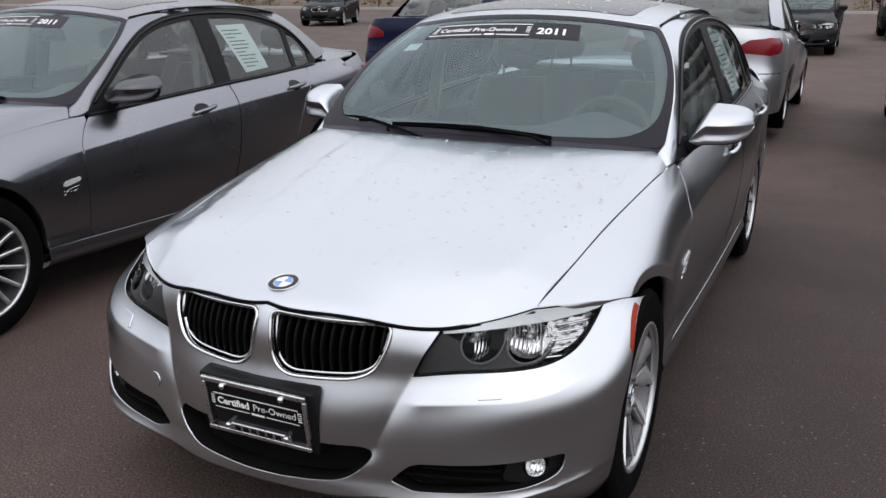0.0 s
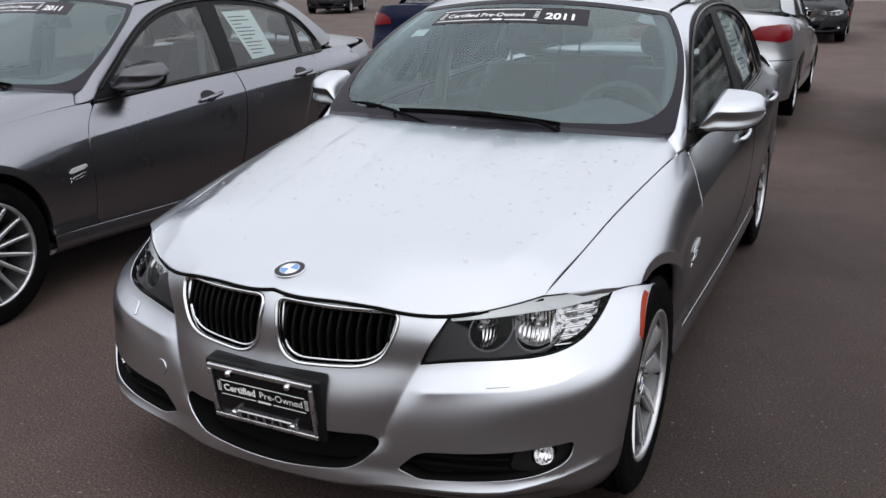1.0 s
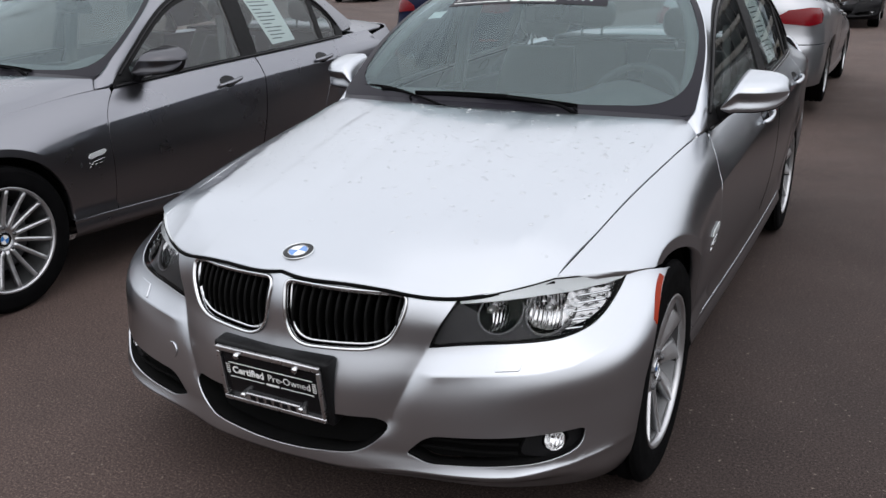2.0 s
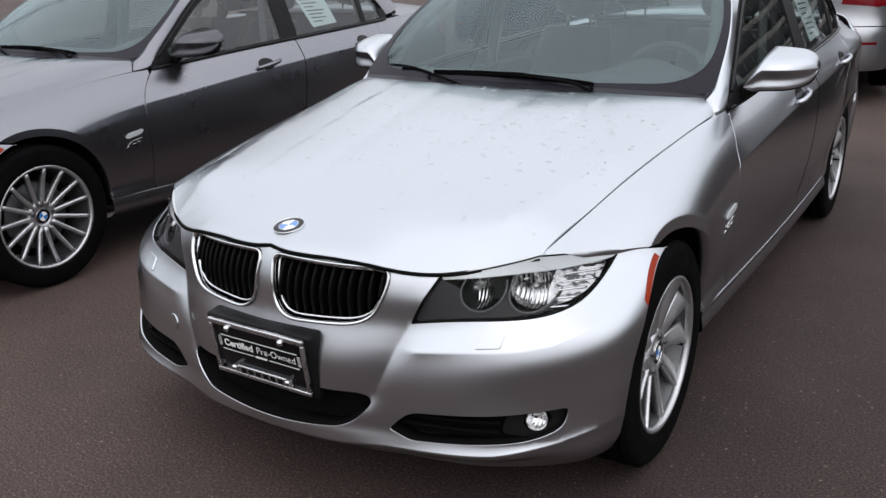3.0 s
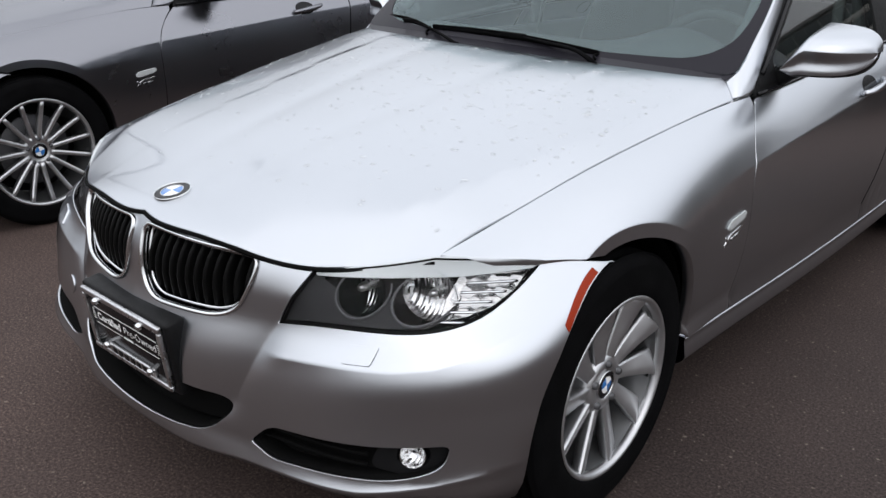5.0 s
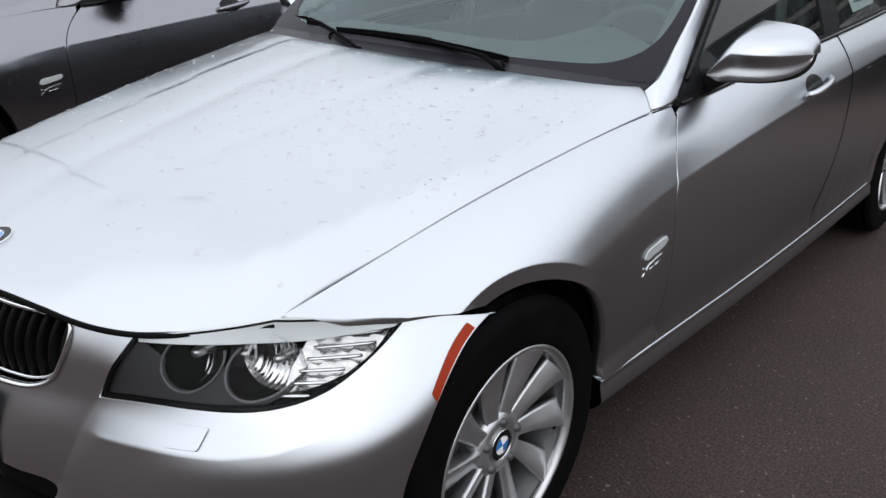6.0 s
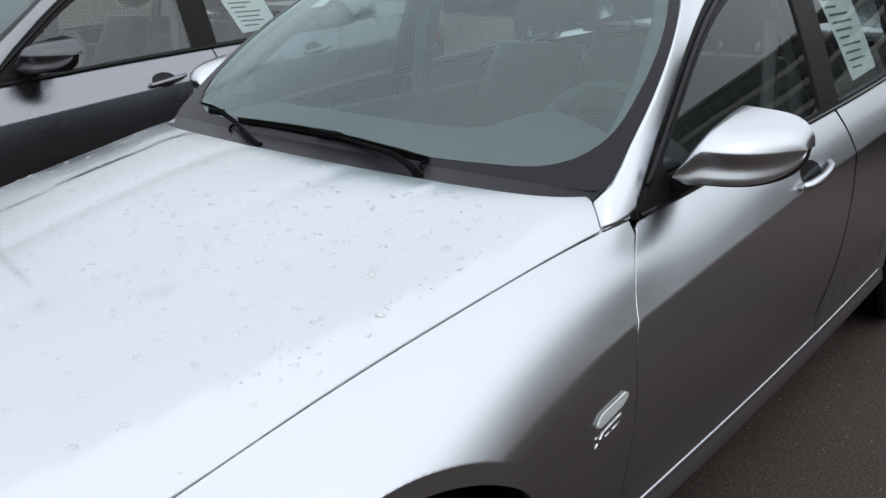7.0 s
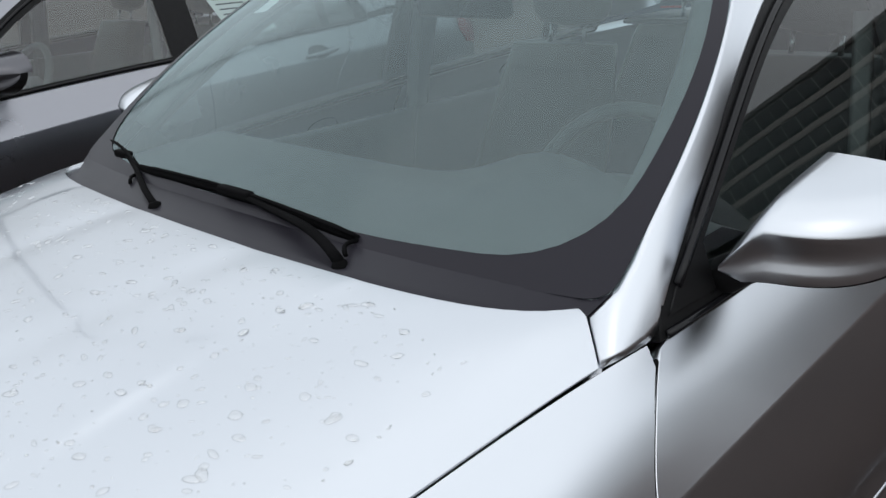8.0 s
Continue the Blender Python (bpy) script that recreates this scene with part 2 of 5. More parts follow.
def glass(name, tint, haze=.0, head_on=.08, sheen=(.8, .8, .8)):
    """A thin pane: it lets light through, tinted, and mirrors more at grazing angles."""
    m = bpy.data.materials.new(name)
    m.use_nodes = True
    n, l = m.node_tree.nodes, m.node_tree.links
    n.remove(n["Principled BSDF"])
    clear, shine, mix = n.new("ShaderNodeBsdfTransparent"), n.new("ShaderNodeBsdfGlossy"), n.new("ShaderNodeMixShader")
    clear.inputs["Color"].default_value = (*tint, 1)
    shine.inputs["Roughness"].default_value = haze
    shine.inputs["Color"].default_value = (*sheen, 1)
    l.new(schlick(n, l, head_on, 4.5), mix.inputs[0])
    l.new(clear.outputs[0], mix.inputs[1])
    l.new(shine.outputs[0], mix.inputs[2])
    l.new(mix.outputs[0], n["Material Output"].inputs["Surface"])
    return m


def faceted(name, tone, rough, metal, scale, depth):
    """Reflector chrome broken into small facets."""
    m, n, l, b = material(name, (tone, tone, tone), rough, metal)
    v, tc = n.new("ShaderNodeTexVoronoi"), n.new("ShaderNodeTexCoord")
    v.inputs["Scale"].default_value = scale
    l.new(tc.outputs["Object"], v.inputs["Vector"])
    bumped(n, l, b, v.outputs["Distance"], .5, depth)
    return m


def fluted(name, tone, rough, scale):
    """Reflector chrome with soft upright flutes."""
    m, n, l, b = material(name, (tone, tone, tone), rough, 1.0)
    w, tc = n.new("ShaderNodeTexWave"), n.new("ShaderNodeTexCoord")
    w.inputs["Scale"].default_value, w.inputs["Distortion"].default_value = scale, .8
    l.new(tc.outputs["Object"], w.inputs["Vector"])
    bumped(n, l, b, w.outputs["Fac"], .35, .006)
    return m


SILVER = paint("silver_paint", (.512, .532, .562), .98, .295)
GREY = paint("dark_grey_paint", (.215, .218, .238), .95, .29)
# same paint as GREY, with the mirror cap's shade put into the colour
SHADED_GREY = paint("shaded_grey_paint", (.085, .085, .094), .90, .34)
NAVY = paint("navy_paint", (.007, .010, .030), .0, .40, coat=.35)
BLACK = paint("black_paint", (.006, .006, .007), .0, .40, coat=.35)
PALE = paint("pale_silver_paint", (.42, .43, .45), .80, .36)
CHROME = material("chrome", (.66, .67, .68), .10, 1.0)[0]
SATIN = grained("satin_chrome", (.55, .55, .56), .3, 1.0, 400, .05, .1)
RIM = grained("wheel_silver", (.50, .505, .515), .36, .9, 200, 0, .08, .3)
# darker than RIM: the shade behind the spokes is put into the barrel's colour
BARREL = grained("shaded_barrel", (.13, .132, .135), .40, .8, 200, 0, .12)
RIMDARK = grained("brake_grey", (.10, .10, .105), .5, .7, 200, .2, .3)
PLASTIC = grained("black_plastic", (.006, .006, .0065), .45, 0, 700, .15, .25, spec=.14)
GLOSS = material("black_gloss", (.006, .006, .007), .15, spec=.2)[0]
FRIT = material("black_band", (.018, .017, .022), .36, spec=.12)[0]
RUBBER = grained("rubber", (.0035, .0035, .0038), .8, 0, 350, .3, .3, spec=.03)
LINER = grained("wheel_liner", (.004, .004, .004), .9, 0, 120, .4, .3, spec=.05)
HOUSING = grained("lamp_housing", (.022, .022, .023), .6, 0, 500, .05, .1, spec=.2)
BROW = material("lamp_brow", (.50, .525, .53), .35, .2)[0]
SEAT = grained("grey_leather", (.055, .058, .057), .55, 0, 260, .4, .15)
TRIM = grained("grey_dashboard", (.10, .108, .108), .6, 0, 500, .4, .15)
BEIGE = grained("pale_lining", (.17, .178, .175), .8, 0, 500, .2, .08)
ORANGE = material("orange_reflector", (.25, .022, .004), .30, 0, .04, .12)[0]
SLAT = grained("grille_black", (.004, .004, .004), .4, 0, 300, 0, .2, spec=.08)
FACET = fluted("lamp_reflector", .78, .14, 34)
PRISM = faceted("indicator_reflector", .46, .18, 1.0, 45, .005)
RED = material("red_lens", (.15, .003, .007), .2, 0, .15, .25)[0]
WHITE = material("white_print", (.78, .78, .77), .5)[0]
PAPER = grained("white_paper", (.80, .84, .83), .6, 0, 60, 0, .04)
INK = material("grey_print", (.12, .13, .14), .6)[0]
BLUE = material("blue_enamel", (.03, .17, .48), .2, 0, 1.0)[0]
SCREEN = glass("windscreen_glass", (.46, .55, .55), .10, .115, (.66, .78, .80))
DARKGLASS = glass("tinted_glass", (.58, .65, .645), .0, .085)
LENS = glass("lamp_glass", (.96, .965, .97), .0, .012, (.55, .55, .56))


def water():
    m = bpy.data.materials.new("water")
    m.use_nodes = True
    n, l = m.node_tree.nodes, m.node_tree.links
    n.remove(n["Principled BSDF"])
    clear, shine, mix = n.new("ShaderNodeBsdfTransparent"), n.new("ShaderNodeBsdfGlossy"), n.new("ShaderNodeMixShader")
    clear.inputs["Color"].default_value = (.935, .94, .945, 1)
    shine.inputs["Roughness"].default_value = .0
    l.new(schlick(n, l, .30), mix.inputs[0])
    l.new(clear.outputs[0], mix.inputs[1])
    l.new(shine.outputs[0], mix.inputs[2])
    l.new(mix.outputs[0], n["Material Output"].inputs["Surface"])
    return m


WATER = water()


def asphalt():
    m, n, l, b = material("asphalt", (.05, .046, .043), .9, spec=.17)
    stones = ramp(n, l, noisy(n, l, 130, 8, .85), (.40, (.0165, .0113, .0100)), (.50, (.0475, .0338, .0300)), (.60, (.095, .0685, .0600)), (.70, (.32, .25, .22)))
    wear = ramp(n, l, noisy(n, l, .55, 7, .62), (.3, (.62, .64, .66)), (.7, (1.08, 1.08, 1.08)))
    mix = n.new("ShaderNodeMix")
    mix.data_type, mix.blend_type = "RGBA", "MULTIPLY"
    mix.inputs[0].default_value = 1
    l.new(stones, mix.inputs[6])
    l.new(wear, mix.inputs[7])
    # paler ground towards -x and down the lane
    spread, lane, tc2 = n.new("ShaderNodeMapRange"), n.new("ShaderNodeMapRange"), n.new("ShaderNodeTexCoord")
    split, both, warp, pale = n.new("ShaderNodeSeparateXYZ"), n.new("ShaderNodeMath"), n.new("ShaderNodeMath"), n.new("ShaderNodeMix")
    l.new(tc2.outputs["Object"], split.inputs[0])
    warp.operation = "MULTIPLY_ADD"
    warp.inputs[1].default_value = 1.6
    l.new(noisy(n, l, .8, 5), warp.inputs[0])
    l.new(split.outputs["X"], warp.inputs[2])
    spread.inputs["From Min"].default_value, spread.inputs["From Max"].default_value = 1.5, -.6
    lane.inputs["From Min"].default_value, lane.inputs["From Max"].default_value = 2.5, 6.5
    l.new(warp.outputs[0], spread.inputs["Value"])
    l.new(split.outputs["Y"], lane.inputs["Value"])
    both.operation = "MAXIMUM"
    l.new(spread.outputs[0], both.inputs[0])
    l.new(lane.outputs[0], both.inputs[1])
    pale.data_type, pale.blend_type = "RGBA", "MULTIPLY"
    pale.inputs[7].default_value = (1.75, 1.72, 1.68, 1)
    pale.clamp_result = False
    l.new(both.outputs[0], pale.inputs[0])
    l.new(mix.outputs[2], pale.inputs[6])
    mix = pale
    # scattered pale chippings
    chips = n.new("ShaderNodeMix")
    chips.data_type = "RGBA"
    chips.inputs[7].default_value = (.21, .175, .145, 1)
    l.new(ramp(n, l, noisy(n, l, 62, 3, .5), (.66, (0, 0, 0)), (.74, (.75, .75, .75))), chips.inputs[0])
    l.new(mix.outputs[2], chips.inputs[6])
    mix = chips
    l.new(mix.outputs[2], b.inputs["Base Color"])
    l.new(ramp(n, l, noisy(n, l, 1.3, 6), (.35, (.76,) * 3), (.65, (.86,) * 3)), b.inputs["Roughness"])
    bumped(n, l, b, noisy(n, l, 210, 4, .8), .16, .001)
    return m


ASPHALT = asphalt()

# ---------------------------------------------------------------- the saloon's surfaces (nose towards -y, its left towards +x)
AXLE, TYRE_R, ARCH_R, ARCH_Y = 2.76, .317, .352, .022
STN = (-.45, -.216, 0, .3, .645, .75, 1.2, 1.76, 2.3, 2.76, 3.2, 3.6)
edge_x = spl(STN, (.61, .640, .660, .690, .720, .729, .750, .766, .764, .740, .675, .60))
edge_z = spl(STN, (.683, .738, .783, .832, .868, .872, .902, .935, .962, .985, 1.0, 1.0))
wide_x = spl(STN, (.77, .806, .839, .825, .817, .818, .826, .838, .845, .848, .800, .70))
wide_z = spl(STN, (.58, .600, .630, .685, .729, .738, .778, .822, .852, .872, .882, .885))
lead_a = spl(STN, (16, 17, 18, 22, 36, 45, 50, 50, 50, 48, 44, 40))
lean_a = spl(STN, (2, 8, 20, 20, 24, 26, 27, 26, 24, 16, 8, 5))
sill_x = spl((-.45, .37, 1.2, 2.3, 3.6), (.790, .798, .801, .806, .78))
sill_z = spl((-.45, .37, 1.2, 2.3, 3.6), (.300, .312, .294, .308, .32))


def sheet(y, s):
    """The flank without the flat rim round the front wheel."""
    ex, ez, wx, wz = edge_x(y), edge_z(y), wide_x(y), wide_z(y)
    a0, a1 = np.radians(lead_a(y)), np.radians(lean_a(y))
    c = np.hypot(wx - ex, ez - wz) * .42
    t = np.clip(s, -.2, 1)
    b0, b1, b2, b3 = (1 - t) ** 3, 3 * t * (1 - t) ** 2, 3 * t * t * (1 - t), t ** 3
    x = b0 * ex + b1 * (ex + c * np.cos(a0)) + b2 * (wx - c * np.sin(a1)) + b3 * wx
    z = b0 * ez + b1 * (ez - c * np.sin(a0)) + b2 * (wz + c * np.cos(a1)) + b3 * wz
    q = np.clip(s - 1, 0, 1.3)
    x = x + (sill_x(y) - .010 - wx) * np.minimum(q / .90, 1) ** 2.0 + .010 * smooth(.90, 1, q) + .012 * np.sin(np.pi * np.clip(q, 0, 1)) * smooth(.36, .60, y) * smooth(2.5, 2.2, y)
    # on the fender the shoulder rolls over softly, with no crease
    x = x + np.tan(a1) * .024 * (1 - np.exp((sill_z(y) - wz) * q / .024)) * smooth(.60, .36, y) * smooth(-.1, .1, y)
    z = z + (sill_z(y) - wz) * q
    x = x + .008 * smooth(.402, .366, np.hypot(y - AXLE, z - .318))
    return x, z


RIM_R = .386
RIM_Y = np.linspace(-.20, .38, 59)
RIM_X = []
for ry in RIM_Y:
    sx, sz = sheet(np.full(161, ry), np.linspace(0, 2, 161))
    RIM_X.append(float(np.interp(-(.318 + math.sqrt(max(RIM_R ** 2 - (ry - ARCH_Y) ** 2, .02))), -sz, sx)))


def side(y, s):
    """The flank: s = 0 at the bonnet's edge and the belt, 1 at the shoulder line, 2 at the sill."""
    y, s = np.broadcast_arrays(np.asarray(y, float), np.asarray(s, float))
    shape = y.shape
    y, s = y.ravel(), s.ravel()
    x, z = sheet(y, s)
    # below the crease round the front wheel the sheet drops straight down
    w = smooth(RIM_R + .002, RIM_R - .003, np.hypot(y - ARCH_Y, z - .318)) * smooth(.40, .52, z)
    x = x + w * np.minimum(np.interp(y, RIM_Y, RIM_X) - x, 0)
    return col(x, y, z).reshape(*shape, 3)


LEVELS = np.linspace(0, 2, 241)


def on_side(pts):
    """(y, z) on the flank as (y, s)."""
    out = []
    for y, z in pts:
        zz = side(np.full(241, y), LEVELS)[:, 2]
        out.append((y, float(np.interp(-z, -zz, LEVELS))))
    return out


crown = spl((-.68, -.64, -.62, -.59, -.55, -.4, -.2, 0, .25, .45, .60, .75), (.648, .687, .699, .711, .721, .766, .815, .852, .894, .919, .928, .932))
shoulder = spl((-.66, -.53, -.383, -.2, 0, .3, .645, .75), (.50, .598, .694, .742, .783, .832, .868, .873))


fall = spl((-.68, -.2, .1, .35, .5, .62, .75), (2.2, 2.2, 2.3, 3.5, 6.0, 10.5, 14))


def bonnet(x, y):
    x, y = np.broadcast_arrays(np.asarray(x, float), np.asarray(y, float))
    shape, sx = x.shape, x.ravel()
    yy, ax = y.ravel(), np.abs(x.ravel())
    c, e, xe = crown(yy), shoulder(yy), np.where(yy < -.383, .62, edge_x(yy))
    t = ax / xe
    # a soft fold near the edge, beyond which the sheet tips further down
    fold = np.minimum(np.interp(yy, (-.60, -.34, -.14, .21, .44, .66), (.46, .507, .547, .617, .650, .672)), xe - .02)
    tip = .20 * smooth(-.62, -.42, yy)
    past = ax - fold
    past = .5 * (past + np.sqrt(past * past + 1.2e-5))
    z = c - (c - e - tip * (xe - fold)) * t ** fall(yy) - tip * past
    # over the lamps the front edge bows down to meet them
    ahead = yy - np.interp(ax, (.25, .33, .43, .52, .618), (-.599, -.577, -.528, -.467, -.385))
    z = z - np.interp(ax, (.28, .36, .431, .50, .56, .61, .63), (0, .006, .011, .0135, .009, .002, 0)) * smooth(.13, -.01, ahead)
    outer = .300 + .10 * smooth(-.62, .55, yy)
    inner = .10 + .085 * smooth(-.60, .62, yy)
    k = smooth(-.62, -.3, yy) * smooth(.60, .50, yy)
    z = z + k * (.0030 * smooth(.012, -.012, ax - outer) * (.35 + .65 * smooth(-.1, .4, yy)) - .0020 * np.exp(-((ax - inner) / .04) ** 2))
    return col(sx, yy, z).reshape(*shape, 3)


# plan lines of the nose, from the middle round to the wheel: (x, y) at each height
NOSE_Z = (.19, .26, .34, .42, .505, .54, .60, .66, .72)
NOSE_LOW = [
    [(0, -.645), (.20, -.637), (.35, -.602), (.55, -.548), (.72, -.425), (.805, -.26), (.825, .05)],
    [(0, -.682), (.20, -.671), (.35, -.630), (.56, -.586), (.752, -.464), (.834, -.290), (.846, .05)],
    [(0, -.686), (.20, -.673), (.35, -.634), (.565, -.583), (.758, -.457), (.842, -.282), (.850, .05)],
    [(0, -.686), (.20, -.672), (.36, -.625), (.575, -.570), (.757, -.440), (.838, -.262), (.848, .05)],
]
NOSE_HIGH = [
    [(0, -.672), (.20, -.653), (.378, -.598), (.585, -.544), (.757, -.430), (.837, -.254), (.848, .05)],
    [(0, -.663), (.20, -.643), (.375, -.585), (.575, -.524), (.752, -.411), (.834, -.244), (.846, .05)],
    [(0, -.657), (.20, -.637), (.380, -.570), (.565, -.493), (.729, -.349), (.821, -.199), (.838, .05)],
    [(0, -.641), (.20, -.620), (.385, -.546), (.555, -.462), (.700, -.312), (.798, -.130), (.826, .05)],
    [(0, -.611), (.20, -.588), (.385, -.506), (.550, -.436), (.683, -.307), (.768, -.124), (.803, .05)],
]
NOSE_NET = np.array(NOSE_LOW + NOSE_HIGH)
nose_u, nose_v = cardinal(range(7)), cardinal(NOSE_Z)


def lip_line(x):
    """Height of the edge along the foot of the bumper."""
    return np.interp(x, (0, .25, .40, .60, .72, .80), (.228, .236, .243, .258, .283, .310))


def shelf_line(x):
    """Height of the edge of the shelf under the lamps."""
    return np.interp(x, (.38, .515, .633, .700, .755, .790, .812), (.482, .498, .509, .522, .547, .580, .600))


def nose(u, z):
    u, z = np.broadcast_arrays(np.asarray(u, float), np.asarray(z, float))
    shape, su = u.shape, np.sign(u.ravel())
    p = np.einsum("nr,nc,rck->nk", nose_v(z.ravel()), nose_u(np.abs(u.ravel())), NOSE_NET)
    x, y, zz = p[:, 0], p[:, 1], z.ravel()
    x = x - .018 * smooth(.42, .28, zz) * smooth(.60, .78, x)
    # the fold from the lamp's tip to the end of the lower intake, the shelf's edge and the lower lip
    d = x - (.372 - .42 * (.532 - zz))
    y = y + .011 * np.exp((.0040 - np.sqrt(d * d + 1.6e-5)) / np.where(d < 0, .055, .026)) * smooth(.300, .37, zz) * smooth(.61, .49, zz)
    edge = smooth(.0, .07, d) * smooth(-.26, -.36, y)
    y = y - .0048 * np.exp(-np.sqrt((zz - shelf_line(x)) ** 2 + 5e-6) / .018) * edge
    y = y - .012 * smooth(.292, .240, zz)
    y = y + .030 * smooth(.012, .045, lip_line(x) - zz) * smooth(.78, .60, x)
    y = y - .010 * np.exp(-np.sqrt((zz - lip_line(x)) ** 2 + 3e-6) / .013)
    return col(x * np.where(su == 0, 1, su), y, zz).reshape(*shape, 3)


ROUND = np.linspace(0, 6, 601)


def on_nose(pts):
    """(x, z) on the nose as (u, z)."""
    out = []
    for x, z in pts:
        xs = np.maximum.accumulate(nose(ROUND, np.full(601, z))[:, 0])
        out.append((float(np.sign(x) * np.interp(abs(x), xs, ROUND)) if x else 0.0, z))
    return out


def on_cheek(pts):
    """(y, z) beside the wheel as (u, z)."""
    return [(float(np.interp(y, np.maximum.accumulate(nose(ROUND, np.full(601, z))[:, 1]), ROUND)), z) for y, z in pts]


# rear end: the same for the tail
TAIL_Z = (.20, .28, .42, .56, .66, .78, .92, 1.03)
TAIL_NET = np.array([
    [(0, 3.68), (.35, 3.66), (.62, 3.58), (.76, 3.40), (.82, 3.10)],
    [(0, 3.73), (.35, 3.71), (.64, 3.63), (.79, 3.45), (.84, 3.10)],
    [(0, 3.75), (.36, 3.735), (.66, 3.65), (.815, 3.46), (.86, 3.10)],
    [(0, 3.75), (.36, 3.735), (.66, 3.65), (.82, 3.46), (.865, 3.10)],
    [(0, 3.71), (.36, 3.70), (.65, 3.62), (.81, 3.44), (.86, 3.10)],
    [(0, 3.70), (.35, 3.69), (.645, 3.61), (.80, 3.43), (.858, 3.10)],
    [(0, 3.70), (.34, 3.69), (.625, 3.60), (.765, 3.42), (.835, 3.10)],
    [(0, 3.67), (.33, 3.655), (.58, 3.56), (.70, 3.38), (.74, 3.10)],
])
TAIL_NET[:, :, 0] *= np.array((1, .98, .96, .95, .95))
tail_u, tail_v = cardinal(range(5)), cardinal(TAIL_Z)


def tail(u, z):
    u, z = np.broadcast_arrays(np.asarray(u, float), np.asarray(z, float))
    shape, su = u.shape, np.sign(u.ravel())
    p = np.einsum("nr,nc,rck->nk", tail_v(z.ravel()), tail_u(np.abs(u.ravel())), TAIL_NET)
    return col(p[:, 0] * np.where(su == 0, 1, su), p[:, 1], z.ravel()).reshape(*shape, 3)


def screen(a, b):
    """The windscreen: a across, b from the scuttle to the roof."""
    a, b = np.broadcast_arrays(np.asarray(a, float), np.asarray(b, float))
    k = np.abs(a)
    x = a * (.690 - .158 * b + .15 * b * (1 - b) * (1 + .5 * b))
    y = (.632 + .073 * k ** 3) * (1 - b) + (1.195 + .075 * k * k) * b
    z = (.926 - .004 * k * k) * (1 - b) + (1.350 - .046 * k * k) * b
    swell = .022 * 4 * b * (1 - b) * (1 - .35 * k * k)
    return col(x, y - .5 * swell, z + .85 * swell)


def rear_screen(a, b):
    a, b = np.broadcast_arrays(np.asarray(a, float), np.asarray(b, float))
    k = np.abs(a)
    x = a * (.62 - .09 * b)
    y = (3.09 - .10 * k ** 2) * (1 - b) + (2.62 - .06 * k * k) * b
    z = (1.055 - .015 * k * k) * (1 - b) + (1.360 - .040 * k * k) * b
    swell = .03 * 4 * b * (1 - b) * (1 - .3 * k * k)
    return col(x, y + .4 * swell, z + .9 * swell)


roof_z = spl((1.15, 1.5, 1.9, 2.3, 2.7), (1.338, 1.396, 1.418, 1.405, 1.345))


def roof(x, y):
    x, y = np.broadcast_arrays(np.asarray(x, float), np.asarray(y, float))
    z = roof_z(y.ravel()).reshape(y.shape) - .052 * (np.abs(x) / .54) ** 2.4
    return col(x, y, z)


def lid(x, y):
    x, y = np.broadcast_arrays(np.asarray(x, float), np.asarray(y, float))
    side_x = edge_x(y.ravel()).reshape(y.shape)
    return col(x, y, 1.055 - .053 * (np.abs(x) / side_x) ** 3 - .20 * (y - 3.35) ** 2)


def house(y, z):
    """The side windows' surface above the belt."""
    y, z = np.broadcast_arrays(np.asarray(y, float), np.asarray(z, float))
    shape, yy = y.shape, y.ravel()
    h = z.ravel() - edge_z(yy)
    return col(edge_x(yy) + .004 - .34 * h - .17 * h * h, yy, z.ravel()).reshape(*shape, 3)


WINDOW_TOP = fine([(.742, .880), (1.0, 1.074), (1.3, 1.252), (1.65, 1.322), (2.0, 1.326), (2.35, 1.278), (2.58, 1.175), (2.74, 1.00)], 60)
A_INNER = fine([(.6635, .6925, .9235), (.690, .728, .936)] + [tuple(screen(1.004, b)) for b in (.13, .3, .5, .7, .88, 1.0)] + [(.548, 1.6, 1.338), (.552, 2.0, 1.348), (.540, 2.4, 1.325), (.545, 2.62, 1.285), (.585, 2.85, 1.17), (.632, 3.03, 1.045)], 60)


def arc(cy, cz, r, a, b, n=30):
    return [(cy + r * math.cos(radians(t)), cz + r * math.sin(radians(t))) for t in np.linspace(a, b, n)]


DOOR_FRONT = [(.742, .862), (.690, .828), (.645, .782), (.619, .729), (.616, .62), (.624, .50), (.630, .40), (.632, .30)]
DOOR_MID = [(1.765, .932), (1.768, .80), (1.752, .55), (1.72, .33)]
DOOR_REAR = [(2.60, .975), (2.50, .85), (2.415, .70), (2.36, .52), (2.325, .37)]


def bevelled_line(pts, n=24):
    return [tuple(p) for p in fine(pts, n)]


def nudged(pts, dy):
    return [(y + dy, z) for y, z in pts]


def fender_mesh():
    top = [tuple(side(y, .012)[1:]) for y in np.linspace(-.378, .728, 40)]
    rear = nudged(bevelled_line(DOOR_FRONT), -.0026)
    low = [(.629, float(sill_z(.629)[0]) + .004), (.379, float(sill_z(.379)[0]) + .004)]
    a = arc(ARCH_Y, .318, ARCH_R, 1.5, 104.4, 50)
    seam = [(-.15, .6735), (-.226, .6845), (-.31, .6945)]
    pts = top + rear[1:-1] + low + a + seam
    return panel(side, on_side(pts), step=.013, flip=True, scale=(1, .15), depth=.03, lip=.0015, lines=[[(y, s) for y in np.linspace(.20, .60, 20)] for s in (.985, 1.015)] + [on_side(arc(ARCH_Y, .318, r, 12, 113, 46)) for r in (.370, .383, .386, .389, .42)])


